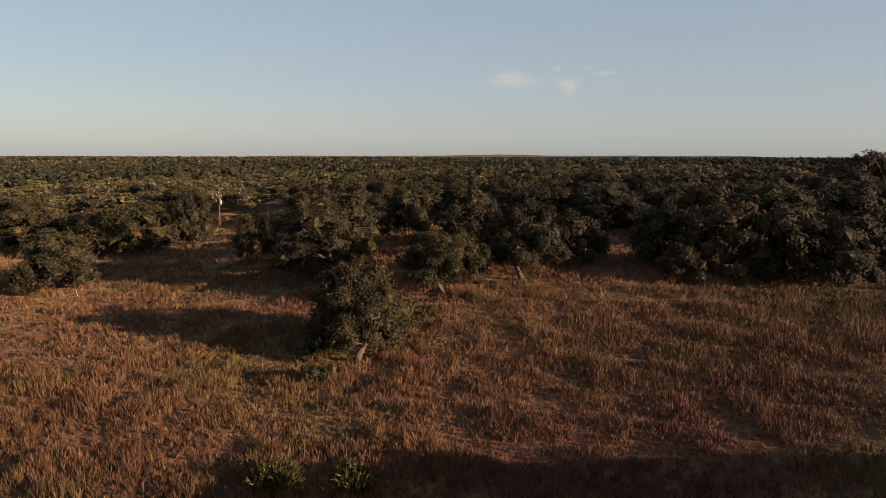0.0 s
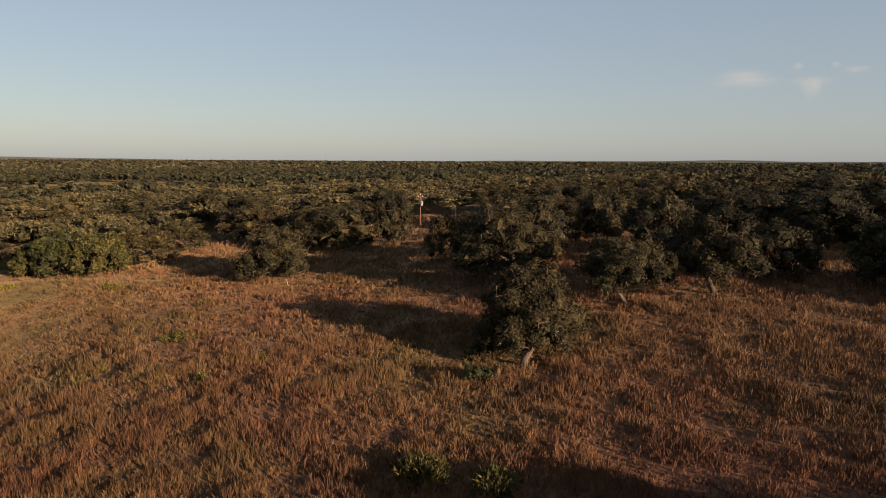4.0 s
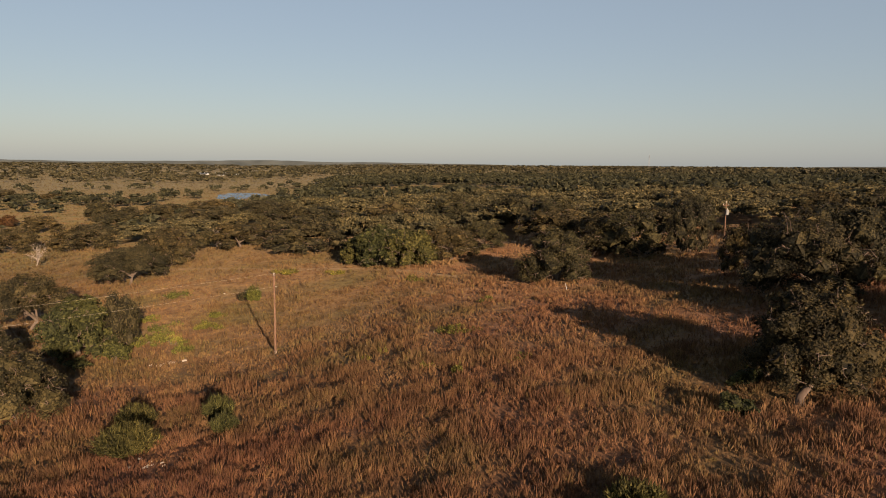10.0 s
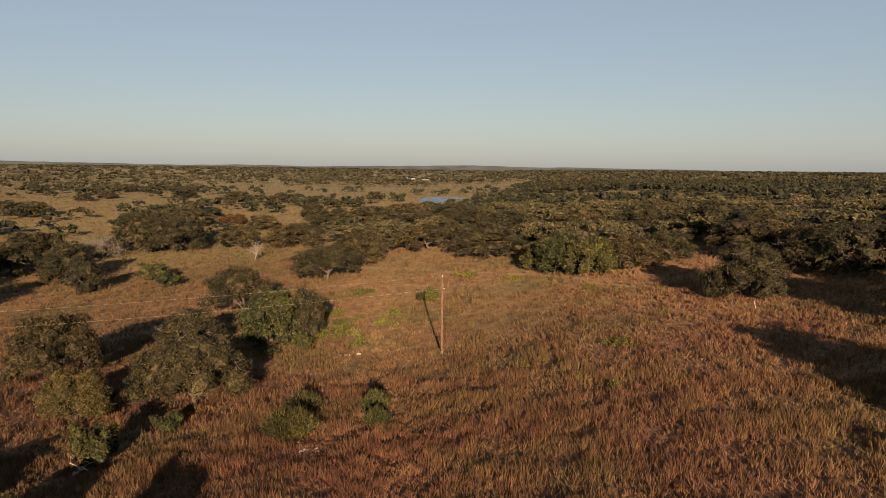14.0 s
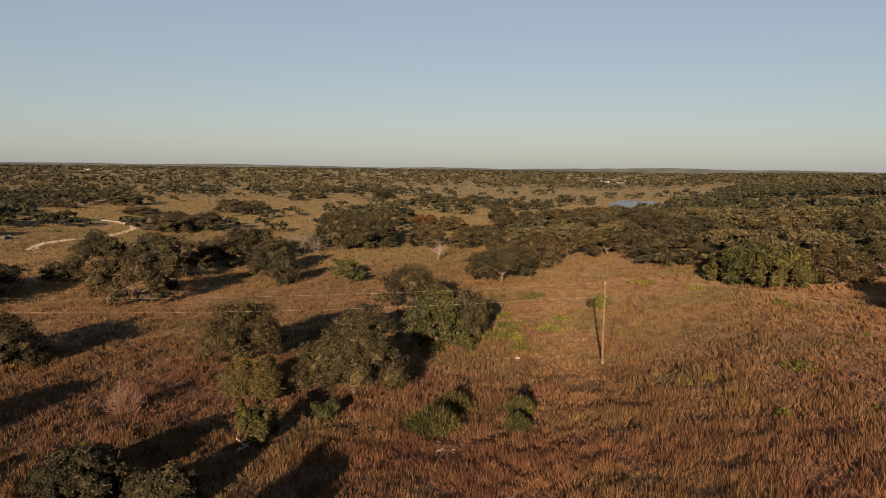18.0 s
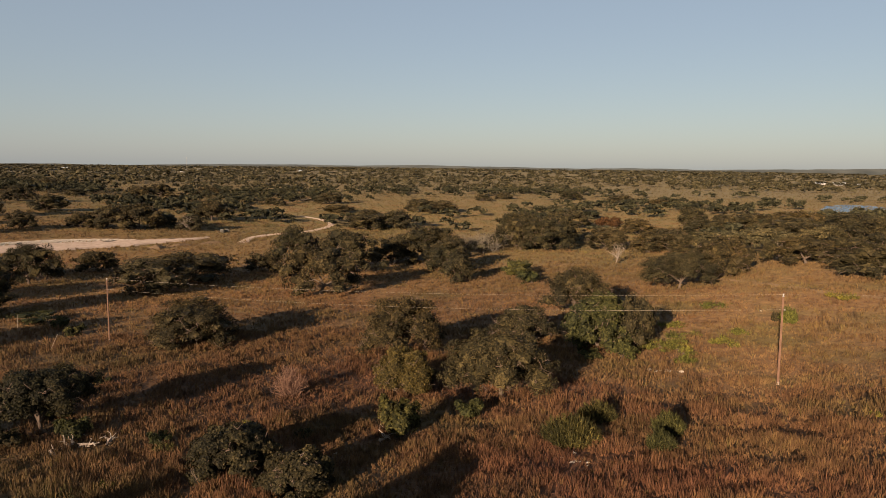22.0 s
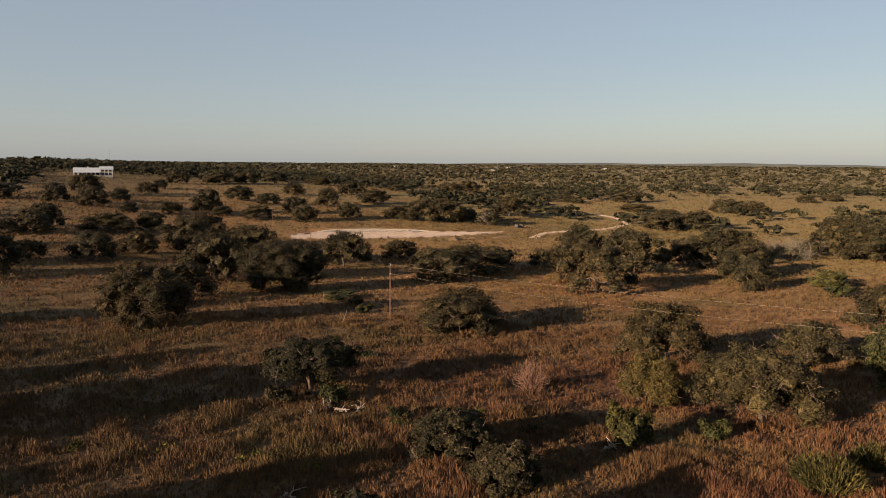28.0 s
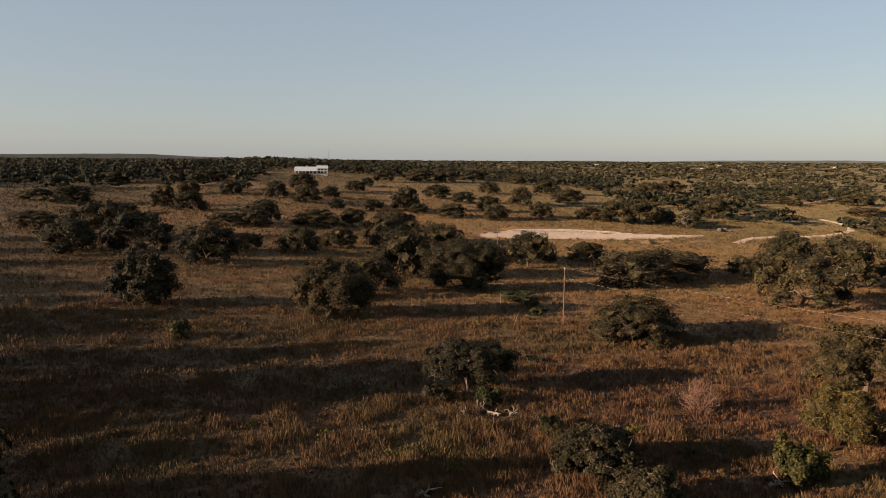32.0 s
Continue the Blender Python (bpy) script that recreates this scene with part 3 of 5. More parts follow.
def stand(ob, x, y, turn=0.0, scale=(1, 1, 1), sink=0.1):
    ob.location, ob.rotation_euler, ob.scale = (x, y, level(x, y) - sink), (0, 0, turn), scale
    return ob


def oak_parts(tree, r, h, rng, leaves, size, leaf, limbs=4, lobe_count=16, low=0.0, bark=BARK, tufts=7, inner=False, solid=BALL, tight=False):
    body, top, girth = trunk_piece(h, rng)
    part("trunk", [body], bark, tree, smooth=True)
    lobes = oak_lobes(r, h, rng, lobe_count, low, tight)
    order = rng.permutation(len(lobes) - 1)
    for k in range(limbs):
        aim = np.array(lobes[order[k]][:3]) * (0.95, 0.95, 1.0)
        mid = top + (aim - top) * 0.55 + rng.normal(size=3) * 0.05 * h
        pieces = [branch(top, aim, girth * 0.75, girth * 0.16, rng)]
        for _ in range(2):
            tip = mid + (rng.normal(size=3) * 0.16 + (0, 0, 0.12)) * h
            pieces.append(branch(mid, tip, girth * 0.3, girth * 0.07, rng, 4, 5))
        part("limb", pieces, bark, tree, smooth=True)
    part("crown", crown_of(lobes, leaves, size, rng, tufts=tufts, inner=inner, solid=solid), leaf, tree)
    # bare pale branchlets that break through the foliage
    pieces = []
    for k in range((3 if inner else 2) * len(lobes)):
        q = np.array(lobes[k % len(lobes)])
        way = unit(rng.normal(size=3) * (1, 1, 0.8))
        foot, tip = q[:3] + q[3:] * way * 0.45, q[:3] + q[3:] * way * rng.uniform(0.95, 1.18)
        pieces.append(branch(foot, tip, 0.05, 0.02, rng, 4, 4, 0.5))
        for _ in range(2 if inner else 1):
            at = foot + (tip - foot) * rng.uniform(0.5, 0.85)
            pieces.append(branch(at, at + rng.normal(size=3) * 0.1 * r, 0.03, 0.014, rng, 3, 3, 0.4))
    tagged(part("branchwood", pieces, PALE_BARK, tree), kind="stuff")


def oak(x, y, h, r, label="dark green live oak with a broad rounded crown", leaf=None, group="oaks of the savanna"):
    """A live oak in the middle distance: one of eight grown forms, turned and sized."""
    leaf = leaf or OAK_LEAF
    PLANTED.append((x, y, r))
    rng = random.Random(int(x * 31 + y * 57))
    near = math.hypot(x, y) < 185 or (r > 6.5 and math.hypot(x, y) < 280)
    key = (rng.randrange(8), leaf.name, near)
    if key not in TEMPLATES:
        TEMPLATES[key] = thing("oak_tree", label, "tree", group)
        oak_parts(TEMPLATES[key], 6.0, 8.0, np.random.default_rng(100 + key[0]), *((6500, 0.165) if near else (3200, 0.25)), leaf, 3, 13, tight=not near or key[0] % 2 == 0)
        ob = TEMPLATES[key]
    else:
        ob = tagged(copy_thing(TEMPLATES[key], Matrix()), label, "tree", group)
    return stand(ob, x, y, rng.uniform(0, 6.28), (r / 5.4, r / 5.4, h / 7.8))


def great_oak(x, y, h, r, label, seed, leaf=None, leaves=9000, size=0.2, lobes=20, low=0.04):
    """A large oak of the field or the slope, in a form of its own; those in view nearest the camera have the finest
    leaf sprays.
    """
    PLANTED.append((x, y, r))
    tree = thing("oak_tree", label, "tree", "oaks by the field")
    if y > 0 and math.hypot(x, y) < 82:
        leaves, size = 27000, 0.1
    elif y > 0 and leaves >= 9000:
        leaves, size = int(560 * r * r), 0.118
    oak_parts(tree, r, h, np.random.default_rng(seed), leaves, size, leaf or OAK_LEAF, 5, lobes, low, tufts=11, inner=True)
    return stand(tree, x, y)


def bush(x, y, h, r, label="low green shrub in dry grass", leaf=None, size=0.13, leaves=900, name="shrub", group="shrubs in the grass"):
    """A shrub of several leafy mounds on short stems."""
    rng = np.random.default_rng(int(abs(x) * 17 + abs(y) * 29))
    ob = thing(name, label, "shrub", group)
    lobes = []
    for _ in range(7):
        a, o, s = rng.uniform(0, 6.3), rng.uniform(0.2, 0.7), rng.uniform(0.3, 0.5)
        lobes.append((r * o * math.cos(a), r * o * math.sin(a), h * rng.uniform(0.2, 0.62), r * s, r * s, h * s * 0.75))
    stems = [branch((rng.normal() * 0.1 * r, rng.normal() * 0.1 * r, -0.25), np.array(q[:3]), 0.05, 0.02, rng, 4, 5) for q in lobes[:5]]
    part("stem", stems, BARK, ob)
    part("foliage", crown_of(lobes, leaves, size, rng, 0.62, -0.8, 5), leaf or GREEN_LEAF, ob)
    return stand(ob, x, y, sink=0.05)


def cedar(x, y, h, r, label="bright green cedar bush with upright feathery sprigs", sprigs=260, seed=3, group="cedar bushes", leaf=None, name="cedar_bush", clumps=0):
    """A young cedar or a patch of weeds: upright feathery sprigs fanning out of the ground, in one bush or several clumps."""
    rng = np.random.default_rng(seed)
    ob = thing(name, label, "shrub", group)
    a, o = rng.uniform(0, 6.3, sprigs), np.sqrt(rng.uniform(0, 1, sprigs)) * r
    base = np.stack([o * np.cos(a) * 0.55, o * np.sin(a) * 0.55, np.zeros(sprigs)], 1)
    tall = h * (1 - 0.55 * (o / r) ** 2) * rng.uniform(0.6, 1.05, sprigs)
    tip = np.stack([o * np.cos(a) * 1.15, o * np.sin(a) * 1.15, tall], 1)
    if clumps:
        spot = rng.uniform(-0.75, 0.75, (clumps, 2)) * r
        pick = rng.integers(0, clumps, sprigs)
        away = np.c_[spot[pick], np.zeros(sprigs)]
        small = rng.uniform(0.5, 1.0, clumps)[pick][:, None]
        base, tip = base * (0.34, 0.34, 1) + away, tip * (0.34, 0.34, 1) * np.c_[np.ones((sprigs, 2)), small] + away
    rise = unit(tip - base)
    needles = []
    for k in np.linspace(0.2, 0.98, 11):
        p = base + (tip - base) * k + rng.normal(size=base.shape) * 0.05
        aim = unit(rise + rng.normal(size=base.shape) * 0.5 + (0, 0, 0.25))
        across = unit(np.cross(aim, rng.normal(size=base.shape)))
        long = (h * rng.uniform(0.13, 0.26, sprigs))[:, None]
        needles.append(np.stack([p - across * 0.05, p + across * 0.05, p + aim * long], 1))
    v = np.concatenate(needles).reshape(-1, 3)
    t = np.arange(len(v)).reshape(-1, 3)
    part("foliage", [(v, t)], leaf or CEDAR_LEAF, ob)
    stems = [branch((0, 0, -0.2), tip[k] * 0.7, 0.05, 0.015, rng, 4, 5) for k in range(0, sprigs, max(1, sprigs // 10))]
    part("stem", stems, BARK, ob)
    return stand(ob, x, y, sink=0.05)


def bare_tree(x, y, h, r, label, wood, seed, boughs=14, name="dead_tree", fork=0.3, twigs=5):
    """A leafless tree or brush pile: trunk, boughs and twigs only."""
    rng = np.random.default_rng(seed)
    PLANTED.append((x, y, r * 0.5))
    ob = thing(name, label, "dead tree", "dead wood")
    body, top, girth = trunk_piece(h, rng, 0.05, fork)
    part("trunk", [body], wood, ob)
    for k in range(boughs):
        a, up = k * 2.4 + rng.uniform(-0.5, 0.5), rng.uniform(0.45, 1.0)
        out = r * rng.uniform(0.5, 1.0) * (1.25 - 0.6 * up)
        start = top * rng.uniform(0.5, 1.0)
        tip = np.array([out * math.cos(a), out * math.sin(a), h * up])
        pieces = [branch(start, tip, girth * 0.5, girth * 0.1, rng, 6, 5, 0.3)]
        for _ in range(twigs):
            q = start + (tip - start) * rng.uniform(0.4, 0.95)
            pieces.append(branch(q, q + rng.normal(size=3) * 0.16 * h + (0, 0, 0.06 * h), girth * 0.18, girth * 0.05, rng, 3, 4, 0.3))
        part("bough", pieces, wood, ob)
    return stand(ob, x, y)


def brush_pile(x, y, h, r, label, seed):
    """A fan of bare red-brown branches heaped on the ground."""
    rng = np.random.default_rng(seed)
    ob = thing("dead_brush", label, "dead brush", "dead wood")
    for k in range(210):
        a, up = rng.uniform(0, 6.3), rng.uniform(0.15, 1.45)
        tip = np.array([r * math.cos(a) * math.cos(up), r * math.sin(a) * math.cos(up), h * math.sin(up)]) * rng.uniform(0.8, 1.05)
        foot = tip * rng.uniform(0.0, 0.3) - (0, 0, 0.2)
        part("twig", [branch(foot, tip, 0.034, 0.015, rng, 4, 4, 0.5)], TWIG, ob)
    return stand(ob, x, y)


def thicket(x, y, h, r, label, seed):
    """A patch of grey, thinly leaved brush."""
    rng = np.random.default_rng(seed)
    PLANTED.append((x, y, r))
    ob = thing("brush_thicket", label, "brush", "dead wood")
    pieces = []
    for _ in range(70):
        a, o = rng.uniform(0, 6.3), math.sqrt(rng.uniform(0, 1)) * r
        foot = np.array([o * math.cos(a), o * math.sin(a), -0.6])
        tip = foot + (rng.normal() * 0.25 * h, rng.normal() * 0.25 * h, h * rng.uniform(0.5, 1.1))
        pieces.append(branch(foot, tip, 0.09, 0.03, rng, 5, 4, 0.3))
        for _ in range(4):
            q = foot + (tip - foot) * rng.uniform(0.4, 0.9)
            pieces.append(branch(q, q + rng.normal(size=3) * 0.2 * h + (0, 0, 0.1 * h), 0.05, 0.02, rng, 3, 4))
    part("brushwood", pieces, GREY_TWIG, ob)
    lobes = [(rng.normal() * r * 0.4, rng.normal() * r * 0.4, h * rng.uniform(0.2, 0.45), r * 0.3, r * 0.3, h * 0.25) for _ in range(10)]
    part("foliage", crown_of(lobes, 2600, 0.22, rng, 0.4, -0.5, 6, inner=False), SAGE_LEAF, ob)
    return stand(ob, x, y)


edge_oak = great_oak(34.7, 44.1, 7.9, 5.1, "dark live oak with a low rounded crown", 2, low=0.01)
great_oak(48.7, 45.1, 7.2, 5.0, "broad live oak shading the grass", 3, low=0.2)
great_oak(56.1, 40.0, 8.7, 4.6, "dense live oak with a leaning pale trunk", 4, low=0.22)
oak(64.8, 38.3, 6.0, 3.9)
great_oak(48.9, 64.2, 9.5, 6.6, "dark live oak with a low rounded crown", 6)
oak(57.7, 67.8, 9.0, 5.3)
oak(52.9, 80.5, 6.8, 2.8)
oak(70.5, 67.3, 7.4, 4.0)
oak(58.0, 100.9, 8.2, 3.2)
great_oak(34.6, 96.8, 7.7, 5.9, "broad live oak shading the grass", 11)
oak(51.5, 106.7, 7.9, 5.8)
oak(51.2, 117.7, 7.0, 5.7)
oak(47.2, 130.4, 7.8, 7.9)
oak(64.0, 25.2, 4.3, 2.7)
oak(70.2, 28.9, 6.9, 4.1)
oak(68.4, 21.6, 8.5, 5.3)
oak(69.5, 15.4, 8.4, 4.9)
oak(70.7, 10.6, 8.0, 5.0)
oak(82.9, 27.9, 8.7, 4.7)
oak(92.6, 20.9, 8.5, 5.9)
oak(103.1, 14.0, 7.9, 6.4)
oak(161.9, 16.9, 11.2, 6.9)
oak(66.9, 54.0, 8.9, 5.2)
oak(87.6, 53.9, 7.0, 5.3)
oak(88.3, 43.1, 7.1, 6.0)
great_oak(12.9, 132.2, 7.4, 5.4, "bright green oak with clumped foliage", 27, GREEN_LEAF, 8000, 0.22)
great_oak(9.0, 136.9, 5.3, 3.8, "bright green oak with clumped foliage", 28, GREEN_LEAF, 8000, 0.22)
great_oak(17.4, 126.6, 7.0, 5.0, "bright green oak with clumped foliage", 29, GREEN_LEAF, 8000, 0.22)
oak(-0.9, 155.2, 7.7, 7.5)
oak(-21.3, 176.9, 5.7, 3.7, "sparse oak with a bare pale trunk")
bare_tree(-20.3, 173.9, 5.7, 3.0, "grey bare tree standing before oaks", GREY_WOOD, 31)
oak(-15.4, 171.2, 5.8, 6.2)
oak(25.5, 128.3, 6.6, 5.1)
oak(33.3, 134.9, 6.1, 4.9)
oak(49.1, 112.8, 7.0, 5.0)
oak(4.9, 181.9, 8.2, 8.7)
oak(-5.0, 188.7, 8.9, 7.5)
oak(-29.9, 247.8, 8.3, 11)
oak(22.0, 181.3, 8.2, 8.8)
oak(37.5, 180.3, 8.0, 8.1)
oak(50.5, 162.5, 8.9, 8.2)
oak(48.1, 136.2, 8.8, 7.0)
great_oak(-34.6, 146.6, 7.9, 7.3, "broad live oak shading the grass", 43, low=0.18)
oak(-29.9, 160.1, 9.3, 6.3)
oak(-64.0, 233.0, 8.6, 8.1)
oak(-71.4, 235.6, 7.2, 5.5)
oak(-91.0, 247.7, 8.8, 8.5)
bare_tree(-69.8, 203.1, 6.1, 3.4, "grey leafless tree in rust-red grass", GREY_WOOD, 48)
oak(-108.2, 327.3, 7.3, 7.7)
oak(-96.6, 374.6, 10.5, 8.7)
bush(-138.6, 366.5, 7.0, 8.8, "rust-red autumn thicket beside oaks", RUST_LEAF, 0.32, 2200)
oak(-69.8, 298.0, 7.6, 9.3)
oak(-55.4, 311.3, 9.9, 11)
oak(-33.5, 274.3, 9.9, 9.9)
oak(-13.8, 237.0, 7.9, 8.5)
oak(-155.9, 302.3, 12.1, 10.9)
oak(-126.1, 260.3, 12.5, 10.7)
oak(-123.9, 275.2, 12.5, 9.2)
thicket(-140.1, 242.5, 6.6, 10, "pale grey-green brush thicket between oaks", 59)
oak(-111.3, 177.7, 9.4, 8.4)
bush(-87.7, 174.4, 4.1, 6.0)
bush(-73.3, 157.0, 4.3, 4.2)
great_oak(-42.2, 115.0, 9.0, 6.2, "broad live oak shading the grass", 63, low=0.2)
great_oak(-29.7, 94.2, 7.8, 4.9, "bright green oak with clumped foliage", 64, GREEN_LEAF, 8000, 0.22)
oak(-25.4, 96.2, 7.5, 2.8)
oak(-90.6, 408.6, 5.5, 5.0)
great_oak(-28.9, 66.8, 7.8, 5.9, "broad live oak shading the grass", 67, low=0.2)
bush(-28.4, 60.1, 2.3, 2.0)
great_oak(-41.4, 94.8, 5.7, 4.7, "live oak with spreading limbs over dry grass", 69, low=0.2)
bush(-30.2, 51.6, 4.2, 1.9, "dark green juniper with dense drooping foliage", None, 0.15, 3600, "juniper")
great_oak(-39.7, 64.3, 5.4, 3.7, "small oak with yellowing foliage and pale limbs", 71, YELLOW_LEAF, 8000, 0.22, low=0.1)
great_oak(-50.5, 78.0, 9.0, 6.0, "dense live oak with a leaning pale trunk", 72, low=0.12)
brush_pile(-48.9, 56.2, 3.6, 2.3, "red-brown dead brush with fanning twigs", 73)
oak(-156.6, 158.6, 12.5, 8.1)
oak(-107.8, 119.9, 11.4, 9.0)
oak(-130.6, 154.3, 13.0, 9.8)
oak(-151.6, 140.9, 5.8, 5.0)
oak(-135.6, 181.6, 8.9, 7.7)
oak(-133.0, 195.9, 12.5, 10.5)
oak(-106.0, 167.2, 8.2, 6.8)
oak(-92.5, 153.4, 7.9, 4.3)
thicket(-132.6, 227.0, 6.4, 8.0, "pale grey-green brush thicket between oaks", 82)
thicket(-142.7, 261.6, 6.0, 7.2, "pale grey-green brush thicket between oaks", 83)
oak(-156.0, 352.9, 9.2, 11)
oak(-122.9, 242.1, 12.5, 9.8)
oak(-112.7, 243.4, 12.5, 9.7)
oak(-234.9, 280.1, 8.4, 11)
oak(-228.9, 296.3, 9.6, 11)
bush(-78.4, 160.3, 5.3, 6.0)
great_oak(-35.4, 37.9, 3.9, 3.6, "dark live oak with a low rounded crown", 90)
great_oak(-28.1, 37.7, 3.1, 2.6, "broad live oak shading the grass", 91)
oak(-152.9, 118.0, 7.6, 11)
great_oak(-79.9, 65.7, 6.4, 6.2, "live oak with spreading limbs over dry grass", 93)
great_oak(-57.8, 34.5, 6.2, 4.5, "live oak with a bare straight trunk under a flat crown", 94, low=0.5)
bush(-53.2, 35.3, 2.2, 1.5)
bush(-56.7, 31.0, 1.9, 2.2, "dark shrub beside an oak trunk", OAK_LEAF)
oak(-86.5, 70.9, 6.3, 5.6)
oak(-140.0, 99.8, 8.6, 9.3)
oak(-170.8, 85.5, 10.0, 6.6)
oak(-181.9, 108.9, 6.1, 5.6)
great_oak(-131.5, 56.3, 10.7, 8.7, "dense live oak with a leaning pale trunk", 100)
oak(-152.3, 45.6, 10.1, 6.9)
oak(-178.8, 61.5, 10.5, 8.2)
oak(-124.2, 34.1, 7.6, 6.6)
oak(-213.1, 55.0, 10.2, 10.0)
oak(-310.8, 79.7, 11.3, 6.3)
oak(-303.0, 83.8, 4.5, 5.1)
oak(-374.0, 110.5, 7.5, 7.6)
oak(-291.0, 95.9, 6.3, 7.0)
oak(-352.6, 119.5, 6.5, 6.6)
oak(-410.6, 153.1, 8.0, 7.1)
oak(-313.5, 120.9, 8.5, 5.5)
oak(-285.0, 115.2, 7.4, 6.5)
oak(-347.5, 150.2, 9.7, 7.4)
oak(-294.7, 140.2, 7.7, 6.4)
oak(-423.9, 197.3, 8.8, 8.3)
oak(-365.6, 185.4, 8.2, 9.3)
oak(-292.6, 163.5, 6.8, 7.1)
oak(-287.8, 172.4, 10.0, 8.7)
oak(-282.1, 183.1, 11.4, 9.8)
oak(-285.7, 197.2, 6.6, 6.7)
oak(-270.9, 201.9, 7.3, 6.0, "sparse oak with a bare pale trunk")
bare_tree(-269.9, 198.9, 7.3, 4.8, "grey bare tree standing before oaks", GREY_WOOD, 121)
oak(-305.8, 239.3, 11.1, 8.7)
oak(-409.4, 263.8, 11.8, 10.2)
oak(-383.9, 267.3, 4.4, 6.8)
oak(-486.2, 262.0, 5.1, 8.0)
oak(-491.7, 330.5, 10.7, 10.4)
oak(-650.4, 325.7, 9.9, 11)
oak(-529.7, 215.4, 7.2, 10.1)
oak(-561.6, 189.3, 9.0, 11)
oak(-516.3, 153.0, 9.5, 10.4)
oak(-509.1, 130.7, 9.1, 11)
oak(-499.3, 382.1, 8.4, 10.1)
oak(-371.2, 276.2, 5.5, 5.9)
oak(-387.2, 350.9, 5.0, 5.9)
oak(-375.7, 349.0, 4.1, 5.7)
oak(-290.8, 345.6, 3.6, 7.2)
oak(-313.3, 343.1, 5.5, 11)
oak(-373.9, 396.7, 8.8, 11)
oak(-287.3, 396.2, 8.8, 11)
oak(-270.2, 398.3, 8.6, 11)
oak(-319.3, 530.6, 6.2, 6.9)
oak(-173.7, 427.1, 4.7, 5.1)
oak(-178.3, 570.0, 6.2, 8.5)
oak(-210.6, 570.3, 8.6, 11)
oak(-270.7, 603.3, 8.7, 11)
oak(-321.5, 570.2, 5.9, 8.3)
oak(-174.4, -30.8, 8.9, 7.3)
oak(-200.1, -29.1, 11.3, 9.0)
oak(-170.7, -13.9, 10.9, 7.7)
great_oak(-112.9, -5.1, 9.9, 5.3, "dark live oak with a low rounded crown", 150)
oak(-157.4, 2.4, 9.1, 6.8)
great_oak(-103.3, 25.0, 10.4, 6.8, "dense live oak with a leaning pale trunk", 152)
bush(-89.0, 2.4, 3.1, 2.0)
oak(-181.2, 10.8, 4.8, 3.4)
oak(-176.1, 23.7, 7.7, 5.4)
oak(-189.5, 35.5, 6.4, 4.9)
oak(-243.1, 46.4, 6.9, 5.3)
oak(-238.2, 33.0, 6.3, 8.0)
oak(-195.3, 51.1, 10.1, 6.7)
oak(-146.4, 45.5, 10.7, 6.0)
oak(-229.4, -53.0, 5.2, 7.6)
oak(-268.8, -34.9, 4.9, 5.9)
oak(-288.4, -22.6, 10.0, 4.8)
oak(-273.6, -11.8, 7.9, 5.9)
oak(-345.2, -17.9, 7.2, 5.7)
oak(-229.6, 3.2, 4.6, 6.2)
oak(-230.5, 12.1, 6.5, 6.2)
oak(-328.2, 22.1, 8.4, 5.4)
oak(-380.2, 36.8, 9.1, 7.5)
oak(-316.9, 35.5, 8.5, 6.8)
oak(-347.4, 48.7, 5.6, 5.2)
oak(-243.2, 15.9, 7.9, 6.1)
oak(-338.7, 1.6, 6.6, 6.1)
oak(-397.6, 68.2, 6.5, 5.9)
oak(-437.0, 80.7, 5.3, 5.1)
oak(-299.9, 46.5, 4.4, 4.0)
oak(-306.8, 63.7, 5.1, 4.6)
oak(-315.8, -74.1, 5.4, 7.6)
oak(-309.8, -60.0, 8.1, 7.9)
oak(-419.9, -63.1, 7.2, 10.5)
oak(-424.9, -32.4, 7.1, 6.3)
oak(-432.8, -14.3, 7.3, 9.9)
oak(-493.2, 101.3, 8.8, 7.3)
# low bushes in the field
cedar(14.9, 33.2, 1.6, 1.5, seed=31)
cedar(17.1, 29.2, 1.5, 1.2, seed=32)
cedar(-15.6, 55.0, 2.4, 2.1, "bright green cedar bush spreading in rust-red grass", 380, 33)
cedar(-16.5, 62.5, 1.9, 1.5, seed=34)
cedar(-9.4, 59.6, 2.1, 1.1, seed=35)
cedar(-8.5, 55.2, 1.7, 0.9, seed=36)
bush(27.2, 42.4, 1.7, 1.4)
bush(30.5, 47.0, 1.8, 1.7)
bush(38.0, 46.5, 1.4, 1.8)
cedar(-9.6, 114.4, 2.5, 1.1, "olive shrub beside the wooden pole", 220, 71, "shrubs in the grass", WEED_LEAF, "shrub")
# dark clump modelled where the pole's shadow ends, in place of that shade
cedar(-11.5, 115.6, 1.6, 0.45, "dark upright clump in place of the shadow at the pole shadow's tip", 90, 72, "shrubs in the grass", OAK_LEAF, "shrub")
